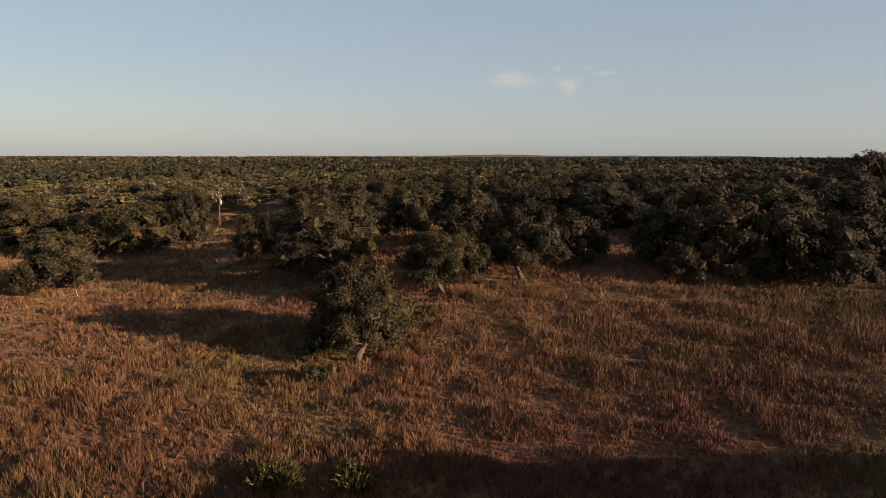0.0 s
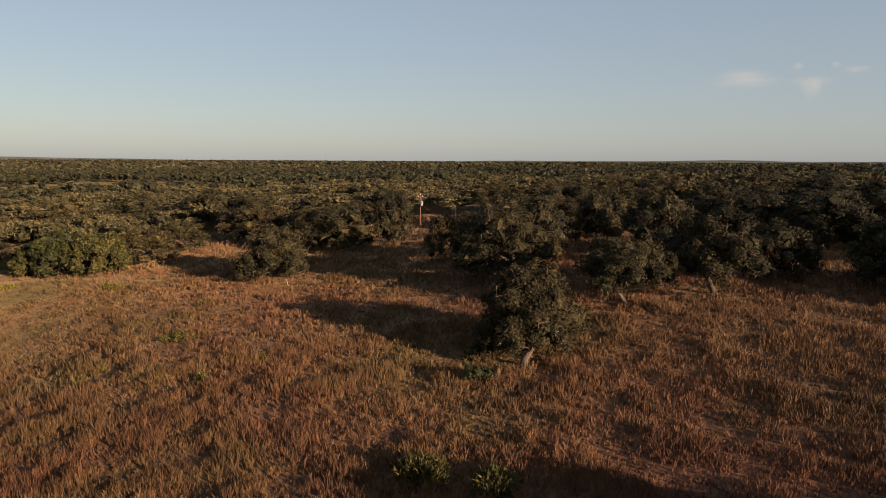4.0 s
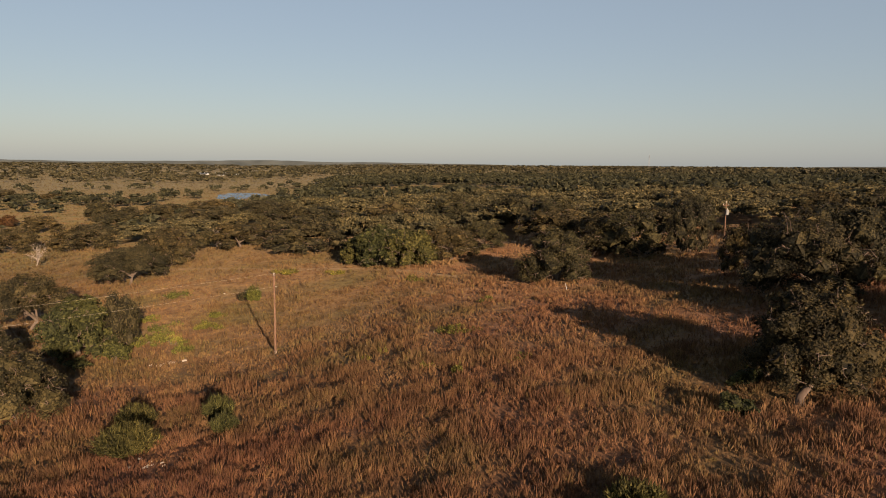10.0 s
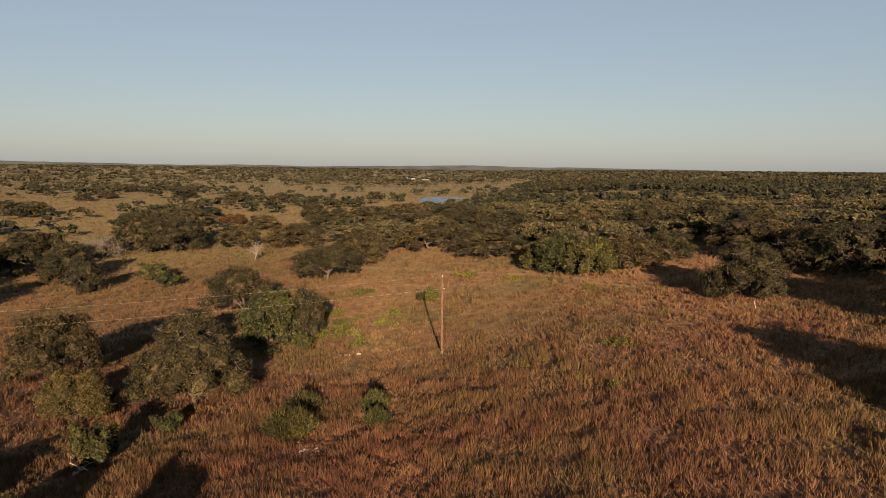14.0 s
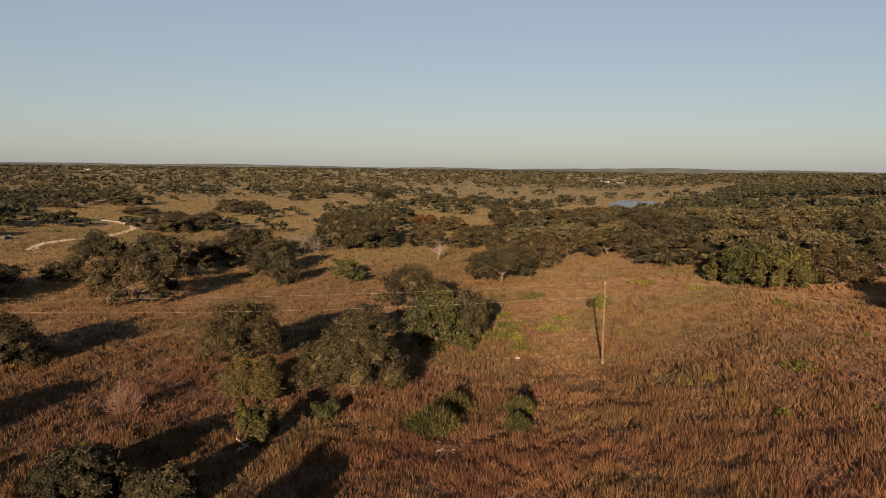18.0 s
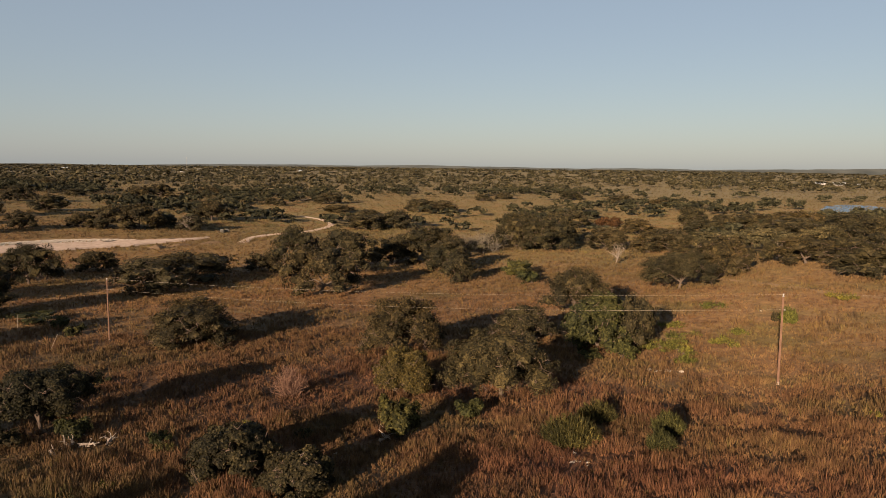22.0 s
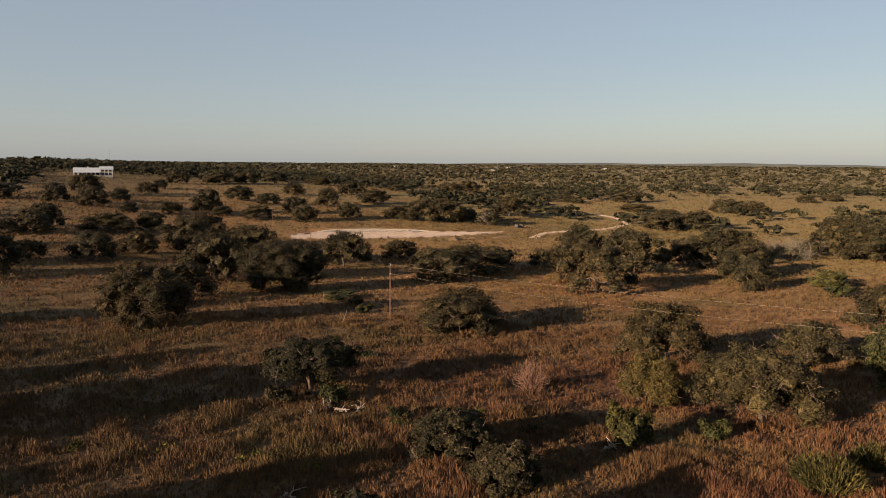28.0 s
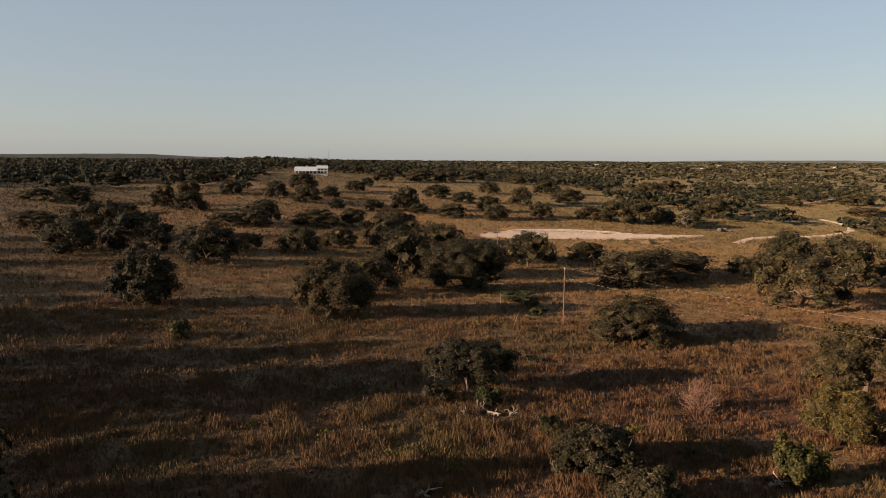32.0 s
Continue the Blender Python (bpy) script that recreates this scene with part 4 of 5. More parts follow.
for x, y, h, r in [(-18.5, 94.1, 1.2, 2.2), (-22.5, 96.5, 1.4, 2.6), (-22.5, 125.3, 1.0, 3.0), (-15, 101, 1.0, 2.2), (15.7, 112.8, 1.0, 2.0), (-4.6, 133.8, 1.2, 2.6), (4, 128, 1.1, 1.8), (-19.5, 98, 1.1, 2.4), (-25, 92, 1.2, 2.0), (-16.5, 90, 0.9, 1.8), (-21, 103, 1.0, 2.4), (-27, 99, 1.3, 2.2), (-14, 107, 0.9, 2.0), (-24, 110, 1.0, 2.4)]:
    cedar(x, y, h, r, "yellow-green shrub in straw-coloured grass", int(50 + 40 * r), int(x * 3 + y * 7) % 997 + 2000, "shrubs in the grass", WEED_LEAF, "shrub", 7)
for x, y, h, r in [(5.5, 72.1, 0.9, 0.8), (8.9, 63, 0.8, 0.8), (11.1, 59.4, 0.9, 0.8), (17.7, 60.7, 0.7, 1.4), (4.2, 70.5, 0.6, 0.6), (22, 90, 0.8, 1.6), (-28, 88, 1.6, 2.0), (-24, 88.5, 2.6, 2.2), (-55.5, 36.2, 1.6, 1.6), (-62, 38, 1.2, 2.0), (-46, 38.7, 1.3, 1.1), (-36, 36, 0.9, 1.1), (-103, 82, 1.4, 2.6), (-110, 62, 2.0, 1.9), (-101, 60, 2.2, 1.8), (-118, 62, 2.0, 5.0), (-70, 47, 1.0, 1.5), (-44, 46, 0.9, 1.3), (-40, 30, 0.9, 1.2), (15.2, 74.2, 0.9, 1.9), (13.2, 75.6, 0.7, 1.6), (-42, 24, 0.8, 1.1), (-47, 19, 0.7, 1.3), (-38, 27, 0.9, 0.9), (-52, 12, 0.7, 1.2)]:
    if h < 1.0:
        cedar(x, y, h, r, "ragged patch of green weeds in dry grass", int(30 + 36 * r), int(x * 3 + y * 7) % 997 + 1000, "shrubs in the grass", WEED_LEAF, "weed_patch", 5)
    else:
        bush(x, y, h, r)
for x, y, h, r in [(-43.9, 37.7, 1.0, 1.0), (-41.0, 28.0, 0.9, 1.1), (-54.8, 36.5, 1.3, 0.9), (-42.8, 49.7, 0.9, 0.9), (-37.4, 47.3, 0.9, 0.9), (-38.1, 39.2, 0.8, 1.0), (-41.5, 26.0, 0.7, 0.9)]:
    cedar(x, y, h, r, "small green forb standing in brown grass", 60, int(x * 3 + y * 7) % 997 + 3000, "shrubs in the grass", CEDAR_LEAF, "weed_patch")
# unseen oaks added south of the field, placed and sized for their long evening shadows
for k, (x, y, h, r) in enumerate([(19.5, -3.5, 9.4, 4.6), (25.5, -7.5, 8.8, 4.6), (30.5, -14.5, 7.6, 4.6), (35, -24, 8.2, 5.0), (12, -3, 8.0, 4.0), (-17, 22, 6.5, 3.5), (-31, -5, 8.0, 5.5), (-24, -9, 7.5, 4.5), (-54, -22, 13.5, 7.0), (-60.5, -17.5, 11.5, 6.5), (-73, -25, 10.0, 6.5), (-88, -46, 9.0, 6.0), (-110, -58, 9.0, 6.5), (-132, -66, 9.0, 7.0), (-41, -22, 7.0, 4.0), (-34, -13, 6.0, 4.0), (-95, -50, 11, 7), (-122, -60, 11, 7), (-150, -73, 12, 7), (-170, -82, 11, 7), (-192, -92, 12, 7)]):
    great_oak(x, y, h, r, "unseen live oak on the south slope, placed for its shadow", 400 + k, None, 1500, 0.45)

# the edge oak's pale leaning trunk, modelled apart and set towards the camera to show
part("leaning_trunk", [tube([(-2.9, -2.0, -0.5), (-2.85, -2.0, 0.3), (-2.5, -2.3, 1.0), (-2.1, -2.4, 1.7), (-1.5, -1.9, 2.3)], [0.34, 0.28, 0.24, 0.21, 0.15], 10)], PALE_BARK, edge_oak, "pale reddish leaning trunk", True)


# ---- woods ----
FOREST = [(92, -200), (92, 10), (88, 24), (87, 34), (84, 47), (80, 58), (74, 74), (72, 90), (74, 113), (64, 130), (50, 146), (38, 152), (24, 150), (10, 154), (2, 168), (-10, 186), (-18, 194), (-36, 215), (-62, 240), (-70, 300), (-50, 380), (0, 430), (12, 520), (22, 720), (60, 1000), (100, 1500), (400, 4800), (4800, 4800), (4800, -200)]
CLEARINGS = [(73, 112, 13, 11), (63, 100, 12, 13), (76, 67, 9, 6), (80, 39, 16, 9), (34, 200, 8, 6), (60, 440, 45, 80), (95, 425, 34, 105), (100, 350, 24, 75), (118, 335, 12, 16), (-8, 208, 8, 14), (160, 250, 16, 8), (-44, 580, 30, 80), (47, 90, 13, 14), (-42, 440, 48, 90), (-50, 850, 140, 95), (-150, 700, 60, 40)]


def inside(x, y, poly):
    hit = np.zeros(np.shape(x), bool)
    for (x0, y0), (x1, y1) in zip(poly, poly[1:] + poly[:1]):
        if y0 != y1:
            hit ^= ((y0 > y) != (y1 > y)) & (x < (x1 - x0) * (y - y0) / (y1 - y0) + x0)
    return hit


def patchy(x, y, scale):
    return np.array([noise.noise((a / scale, b / scale, 4.2)) for a, b in zip(x, y)])


def tree_chance(x, y):
    """How wooded the land is at a place, from 0 to 1."""
    r, side = np.hypot(x, y), np.degrees(np.arctan2(-x, y))
    east = inside(x, y, FOREST)
    broken = patchy(x, y, 160) + 0.5 * patchy(x + 900, y, 60)
    west = (0.06 + 1.0 * np.clip(broken, -0.06, 0.7)) * np.clip((r - 330) / 120, 0, 1) + np.clip((r - 600) / 480, 0, 0.72) * np.clip(0.8 + 1.8 * patchy(x, y + 500, 240), 0.25, 1)
    west = np.where((side > 88) & (r > 400), 0.8, west)
    west = np.where((side > 60) & (side <= 88), np.clip((r - 540) / 90, 0, 1) * 0.8, west)
    p = np.where(east, 0.86 + 0.75 * broken * np.clip((r - 150) / 120, 0.35, 1), west)
    p = np.where(clearing(x, y), 0, p)
    return np.where((side < -97) | (side > 118), 0, p)


def clearing(x, y):
    open_land = np.zeros(np.shape(x), bool)
    for cx, cy, rx, ry in CLEARINGS:
        open_land |= ((x - cx) / rx) ** 2 + ((y - cy) / ry) ** 2 < 1
    return open_land


def scattered(r0, r1, gap, rng):
    """Places on a jittered grid, where trees grow; gap is the spacing."""
    s = np.arange(-r1, r1, gap)
    x, y = [v.ravel() + rng.uniform(-0.42, 0.42, v.size) * gap for v in np.meshgrid(s, s)]
    r = np.hypot(x, y)
    ok = (r >= r0) & (r < r1)
    x, y = x[ok], y[ok]
    ok = rng.uniform(size=len(x)) < tree_chance(x, y)
    return x[ok], y[ok]


def apart_from(x, y, rows, share=0.75):
    ok = np.ones(len(x), bool)
    for a, b, r in rows:
        ok &= np.hypot(x - a, y - b) > r * share + 1.5
    return x[ok], y[ok]


def spread(forms, x, y, r, h, rng):
    """Copies of grown forms (vertices, triangles) set out over the ground, as one vertex and triangle list."""
    which, turn = rng.integers(0, len(forms), len(x)), rng.uniform(0, 6.28, len(x))
    z = height(x, y)
    pieces = []
    for k, (v, t) in enumerate(forms):
        ids = np.where(which == k)[0]
        c, s = np.cos(turn[ids])[:, None], np.sin(turn[ids])[:, None]
        px = (v[:, 0] * c - v[:, 1] * s) * r[ids][:, None] + x[ids][:, None]
        py = (v[:, 0] * s + v[:, 1] * c) * r[ids][:, None] + y[ids][:, None]
        pz = v[:, 2] * h[ids][:, None] + z[ids][:, None]
        verts = np.stack([px, py, pz], -1).reshape(-1, 3)
        tris = (t[None] + (np.arange(len(ids)) * len(v))[:, None, None]).reshape(-1, 3)
        pieces.append((verts, tris))
    return joined(pieces)


def canopy_forms(count, leaves, size, lobes, seed, core=0.72, tufts=5, solid=BALL, low=0.3):
    out = []
    for k in range(count):
        rng = np.random.default_rng(seed + k)
        rows = [(a, b, c, d, e, f * 0.8) for a, b, c, d, e, f in oak_lobes(1.0, 1.0, rng, lobes, low)]
        out.append(joined(crown_of(rows, leaves, size, rng, core, 0.05, tufts, solid, False)))
    return out


def woods():
    rng = np.random.default_rng(77)
    x, y = apart_from(*scattered(60, 270, 9.6, rng), PLANTED)
    order = np.argsort(np.hypot(x, y))
    x, y = x[order], y[order]
    near = 60
    for a, b in zip(x[:near], y[:near]):
        oak(a, b, rng.uniform(5.2, 7.2), rng.uniform(4.2, 6.4), "live oak in the dense oak wood", None, "oaks of the wood")
    x, y = x[near:], y[near:]
    v, t = spread(canopy_forms(7, 1000, 0.05, 13, 300, 0.66, 6, OCTA), x, y, rng.uniform(4.8, 8.4, len(x)), rng.uniform(4.6, 7.2, len(x)), rng)
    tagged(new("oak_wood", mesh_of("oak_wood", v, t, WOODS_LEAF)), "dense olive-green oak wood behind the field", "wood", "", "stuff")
    x, y = apart_from(*scattered(270, 800, 12.0, rng), [p for p in PLANTED if math.hypot(p[0], p[1]) > 240])
    v, t = spread(canopy_forms(6, 60, 0.165, 5, 340, 0.76, 4, OCTA, 0.08), x, y, rng.uniform(4.8, 8.6, len(x)), rng.uniform(5.0, 8.2, len(x)), rng)
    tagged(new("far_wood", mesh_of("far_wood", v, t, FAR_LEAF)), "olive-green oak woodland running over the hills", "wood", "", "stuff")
    # beyond, whole groves
    u, w = np.meshgrid(np.arange(math.log(800), math.log(4600), 0.0205), np.arange(-1.75, 2.1, 0.0205))
    u, w = u.ravel() + rng.uniform(-0.01, 0.01, u.size), w.ravel() + rng.uniform(-0.01, 0.01, u.size)
    x, y, d = -np.exp(u) * np.sin(w), np.exp(u) * np.cos(w), np.exp(u)
    ok = rng.uniform(size=len(x)) < tree_chance(x, y)
    x, y, d = x[ok], y[ok], d[ok]
    v, t = spread(canopy_forms(5, 10, 0.29, 1, 360, 0.7, 4, OCTA, 0.08), x, y, d * 0.0094 * rng.uniform(0.6, 1.25, len(x)), rng.uniform(5.5, 9.5, len(x)), rng)
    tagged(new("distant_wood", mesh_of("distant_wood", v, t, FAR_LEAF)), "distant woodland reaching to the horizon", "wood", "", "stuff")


woods()


# ---- grass ----
def swell(x, y, scale, deep):
    return np.array([noise.noise((p / scale, q / scale, deep)) for p, q in zip(x, y)])


def grass(name, r0, r1, per_metre, tall, wide, blades, seed, label):
    """Bunch grass: every tussock a fan of blades out of one root, in drifts of tall and short growth."""
    rng = np.random.default_rng(seed)
    a0, a1 = radians(-100), radians(118)
    n = int((a1 - a0) / 2 * (r1**2 - r0**2) * per_metre)
    r, a = np.sqrt(rng.uniform(r0**2, r1**2, n)), rng.uniform(a0, a1, n)
    x, y = -r * np.sin(a), r * np.cos(a)
    ok = np.ones(n, bool)
    if r1 > 120:
        ok &= ~((x > -247) & (x < -230) & (y > 92) & (y < 186) & (x < -230 - np.clip((y - 150) / 4, 0, 10))) & (~inside(x, y, FOREST) | clearing(x, y))
    x, y = x[ok], y[ok]
    near = r1 < 400
    drift = swell(x, y, 3.4, 7) + 0.5 * swell(x, y, 1.3, 9) if near else np.zeros(len(x))
    lush = 0.6 * swell(x, y, 9.0, 5) + 0.6 * swell(x, y, 28.0, 3)
    ok = rng.uniform(size=len(x)) < 0.86 + 0.35 * drift + 0.25 * lush
    x, y, drift, lush = x[ok], y[ok], drift[ok], lush[ok]
    n = len(x)
    z = height(x, y)
    # shorter, thinner growth round the pole, behind the field's oak and along the trail
    worn = np.zeros(n)
    for cx, cy, rx, ry in [(-8, 108, 24, 27), (26, 74, 13, 18), (44, 88, 18, 14)]:
        worn = np.maximum(worn, np.exp(-((((x - cx) / rx) ** 2 + ((y - cy) / ry) ** 2) ** 2)))
    size = tall * np.clip(1.0 + 1.3 * drift + 0.6 * lush, 0.48, 2.1) * rng.uniform(0.75, 1.25, n) * (1 - 0.3 * worn)
    spread_out = 0.62 if r1 < 120 else 0.85
    verts = np.empty((n, 1 + 2 * blades, 3), np.float32)
    verts[:, 0] = np.stack([x, y, z - 0.08], 1)
    for k in range(blades):
        t = rng.uniform(0, 6.28, n)
        lean = rng.uniform(0.05, 1.0, n) * spread_out * size
        tip = np.stack([x + lean * np.cos(t), y + lean * np.sin(t), z + size * rng.uniform(0.65, 1.1, n)], 1)
        f, w = rng.uniform(0, 6.28, n), wide * rng.uniform(0.6, 1.4, n)
        low = rng.uniform(0.35, 0.85, n)[:, None]
        side = verts[:, 0] + (tip - verts[:, 0]) * low + np.stack([w * np.cos(f), w * np.sin(f), 0 * w], 1)
        verts[:, 1 + 2 * k], verts[:, 2 + 2 * k] = tip, side
    fan = np.stack([np.zeros(blades, int), 1 + 2 * np.arange(blades), 2 + 2 * np.arange(blades)], 1)
    tris = (fan[None] + (np.arange(n) * (1 + 2 * blades))[:, None, None]).reshape(-1, 3)
    tagged(new(name, mesh_of(name, verts.reshape(-1, 3), tris, GRASS)), label, "grass", "", "stuff")


grass("prairie_grass", 1, 25, 6.0, 0.5, 0.06, 5, 10, "knee-high rust-red and straw bunch grass")
grass("prairie_grass", 25, 66, 13.0, 0.54, 0.042, 7, 11, "knee-high rust-red and straw bunch grass")
grass("prairie_grass", 66, 115, 6.4, 0.53, 0.056, 6, 12, "knee-high rust-red and straw bunch grass")
grass("meadow_grass", 115, 210, 2.2, 0.5, 0.095, 4, 13, "straw-coloured meadow grass")
grass("meadow_grass", 210, 380, 0.62, 0.52, 0.26, 3, 14, "straw-coloured meadow grass")
grass("meadow_grass", 380, 760, 0.14, 0.65, 0.5, 2, 15, "straw-coloured meadow grass")
grass("meadow_grass", 760, 1500, 0.03, 0.9, 1.6, 1, 16, "golden grass of the far meadows")


# ---- poles and wires ----
def utility_pole(x, y, h, arm=0.0, label="tall weathered wooden utility pole", lean=0.0):
    pole = thing("utility_pole", label, "utility pole", "poles of the power line")
    part("shaft", [tube([(0, 0, -1.2), (0, 0, 0), (lean * 0.5, 0, h / 2), (lean, 0, h)], [0.125, 0.12, 0.105, 0.085], 10)], POLE_WOOD, pole, smooth=True)
    part("pole_cap", [tube([(lean, 0, h), (lean, 0, h + 0.05)], [0.12, 0.1], 10)], STEEL, pole)
    part("insulator", [tube([(lean, 0, h + 0.04), (lean, 0, h + 0.12), (lean, 0, h + 0.16), (lean, 0, h + 0.3)], [0.04, 0.04, 0.09, 0.05], 9)], PORCELAIN, pole)
    part("insulator", [tube([(lean + 0.12, 0, h - 1.35), (lean + 0.22, 0, h - 1.35), (lean + 0.27, 0, h - 1.35)], [0.03, 0.07, 0.05], 9)], PORCELAIN, pole)
    part("ground_collar", [tube([(0, 0, -0.3), (0, 0, 0.22), (0, 0, 0.3)], [0.15, 0.15, 0.13], 10)], CALICHE, pole, "pale collar at the foot of the pole")
    if arm:
        part("crossarm", [box(-arm, -0.06, h - 0.45, arm, 0.06, h - 0.32, 0.01)], POLE_WOOD, pole)
        for k in (-0.85, 0.85):
            part("insulator", [tube([(k * arm, 0, h - 0.33), (k * arm, 0, h - 0.25), (k * arm, 0, h - 0.08)], [0.04, 0.08, 0.05], 9)], PORCELAIN, pole)
        can = part("transformer", [tube([(0, -0.42, h - 2.0), (0, -0.42, h - 1.95), (0, -0.42, h - 1.2), (0, -0.42, h - 1.1)], [0.2, 0.26, 0.26, 0.12], 12)], STEEL, pole, "grey steel transformer can")
        part("bushing", [tube([(0, -0.42, h - 1.12), (0, -0.42, h - 0.85)], [0.05, 0.035], 8)], PORCELAIN, can)
    return stand(pole, x, y, sink=0.0)


POLES = [(70.3, 110.2, 6.2, 0.6), (-5.39, 83.05, 9.2, 0), (-92.9, 61.0, 9.2, 0), (-192.8, 84.0, 9.0, 0), (-272.5, 96.9, 9.0, 0)]
for x, y, h, arm in POLES:
    utility_pole(x, y, h, arm, "weathered wooden utility pole with crossarm and transformer" if arm else "tall weathered wooden utility pole in dry grass")
for (x0, y0, h0, far_end), (x1, y1, h1, _) in zip(POLES, POLES[1:]):
    for drop, sag in ((-0.22, 0.9),) if far_end else ((-0.22, 0.9), (1.35, 1.1)):
        a, b = np.array([x0, y0, level(x0, y0) + h0 - drop]), np.array([x1, y1, level(x1, y1) + h1 - drop])
        t = np.linspace(0, 1, 25)[:, None]
        p = a + (b - a) * t
        p[:, 2] -= 4 * sag * (t * (1 - t))[:, 0]
        tagged(new("overhead_wire", mesh_of("overhead_wire", *tube(p, np.full(25, 0.0022 if far_end or x0 < -90 else 0.0055), 5), WIRE)), "pale aluminium power line slung between wooden poles", "power line", "wires of the power line")


def post(x, y, h, lean, label, mat, name="fence_post"):
    ob = thing(name, label, "post", "posts in the grass")
    part("shaft", [tube([(0, 0, -0.4), (0, 0, 0), (lean * 0.5, 0, h * 0.5), (lean, 0, h)], [0.045, 0.042, 0.038, 0.035], 8)], mat, ob, smooth=True)
    part("cap", [tube([(lean, 0, h), (lean, 0, h + 0.04)], [0.042, 0.03], 8)], STEEL, ob)
    return stand(ob, x, y, sink=0.0)


post(32.9, 88.7, 1.15, -0.3, "leaning white pipe post in dry grass", PORCELAIN)
post(-114.5, 57.8, 2.2, 0.05, "pale upright fence post among shrubs", PALE_WOOD)
post(-92.9, 52.4, 2.6, 2.2, "long pale pole leaning over the grass", PALE_WOOD, "leaning_pole")


def sign(x, y):
    ob = thing("marker_sign", "small red and white marker sign on a stake", "sign")
    part("stake", [tube([(0, 0, -0.3), (0, 0, 1.0)], [0.04, 0.04], 8)], PORCELAIN, ob)
    part("panel", [box(-0.28, -0.02, 0.75, 0.28, 0.02, 1.15, 0.008)], RED_PAINT, ob)
    part("plate", [box(-0.2, -0.03, 0.25, 0.2, 0.01, 0.5, 0.008)], PORCELAIN, ob)
    stand(ob, x, y, radians(-55), (1, 1, 1), 0.0)


sign(84.8, 42.7)


# ---- stones and dead wood on the ground ----
def stone(x, y, s, rng, label="white limestone rock lying in the grass"):
    v, t = FINE_BALL
    wob = 1 + 0.22 * rng.normal(size=(len(v), 1))
    me = mesh_of("rock", v * wob * (s, s * rng.uniform(0.6, 0.9), s * 0.42), t, LIMESTONE)
    ob = tagged(new("rock", me), label, "rock", "white rocks")
    ob.location, ob.rotation_euler = (x, y, level(x, y) + 0.1 * s), (0, 0, rng.uniform(0, 6))


rng = np.random.default_rng(21)
for k in range(11):
    f = k / 10
    stone(-19.6 + 3.4 * f + rng.normal() * 0.3, 84.2 + 1.0 * f + rng.normal() * 0.5, rng.uniform(0.16, 0.42), rng)
for k in range(12):
    stone(-12.6 + rng.normal() * 1.0, 51.2 + rng.normal() * 0.7, rng.uniform(0.08, 0.2), rng)
for k in range(7):
    stone(-20 + rng.normal() * 6, 120 + rng.normal() * 8, rng.uniform(0.08, 0.18), rng)
for k in range(26):
    a, r = rng.uniform(-1.2, 1.5), rng.uniform(45, 110)
    stone(-r * math.sin(a), r * math.cos(a), rng.uniform(0.07, 0.15), rng)


def fallen_branch(x, y, length, turn, seed):
    rng = np.random.default_rng(seed)
    ob = thing("fallen_branch", "bleached fallen branch lying in the grass", "dead wood", "fallen branches")
    p0, p1 = np.array([-length / 2, 0, 0.1]), np.array([length / 2, 0, 0.35])
    part("stem", [branch(p0, p1, 0.13, 0.06, rng, 7, 6, 0.5)], PALE_WOOD, ob)
    for k in range(5):
        q = p0 + (p1 - p0) * rng.uniform(0.2, 0.95)
        part("side_branch", [branch(q, q + (rng.normal() * 0.5, rng.normal() * 0.6, rng.uniform(0.2, 0.8)), 0.06, 0.02, rng, 5, 5, 0.4)], PALE_WOOD, ob)
    stand(ob, x, y, turn, (1, 1, 1), 0.0)


for k, (x, y, n, turn) in enumerate([(-50.2, 34.6, 2.6, 0.4), (-51.6, 33.6, 2.2, 1.5), (-51.0, 32.2, 3.0, -0.3), (-49.8, 36.4, 1.8, 2.2), (-33.5, 24.0, 2.0, 0.6), (-30.6, 50.0, 1.6, 1.0)]):
    fallen_branch(x, y, n * 0.58, turn, 60 + k)


# ---- buildings ----
def gable(x0, y0, x1, y1, z0, z1, over=0.5, thick=0.12):
    """A pitched roof over a rectangle, its ridge along x."""
    ym = (y0 + y1) / 2
    a, b = x0 - over, x1 + over
    v = [(a, y0 - over, z0 - 0.2), (b, y0 - over, z0 - 0.2), (a, ym, z1), (b, ym, z1), (a, y1 + over, z0 - 0.2), (b, y1 + over, z0 - 0.2)]
    v = np.array(v + [(p, q, r - thick) for p, q, r in v], float)
    t = [(0, 1, 3), (0, 3, 2), (2, 3, 5), (2, 5, 4), (6, 9, 7), (6, 8, 9), (8, 11, 9), (8, 10, 11), (0, 6, 7), (0, 7, 1), (4, 5, 11), (4, 11, 10), (0, 2, 8), (0, 8, 6), (2, 4, 10), (2, 10, 8), (1, 7, 9), (1, 9, 3), (3, 9, 11), (3, 11, 5)]
    return v, np.array(t)


def gable_wall(x, y0, y1, z0, z1, thick):
    ym = (y0 + y1) / 2
    v = [(x + d, *q) for d in (0, thick) for q in ((y0, z0), (y1, z0), (ym, z1))]
    return np.array(v, float), np.array([(0, 2, 1), (3, 4, 5), (0, 1, 4), (0, 4, 3), (1, 2, 5), (1, 5, 4), (2, 0, 3), (2, 3, 5)])


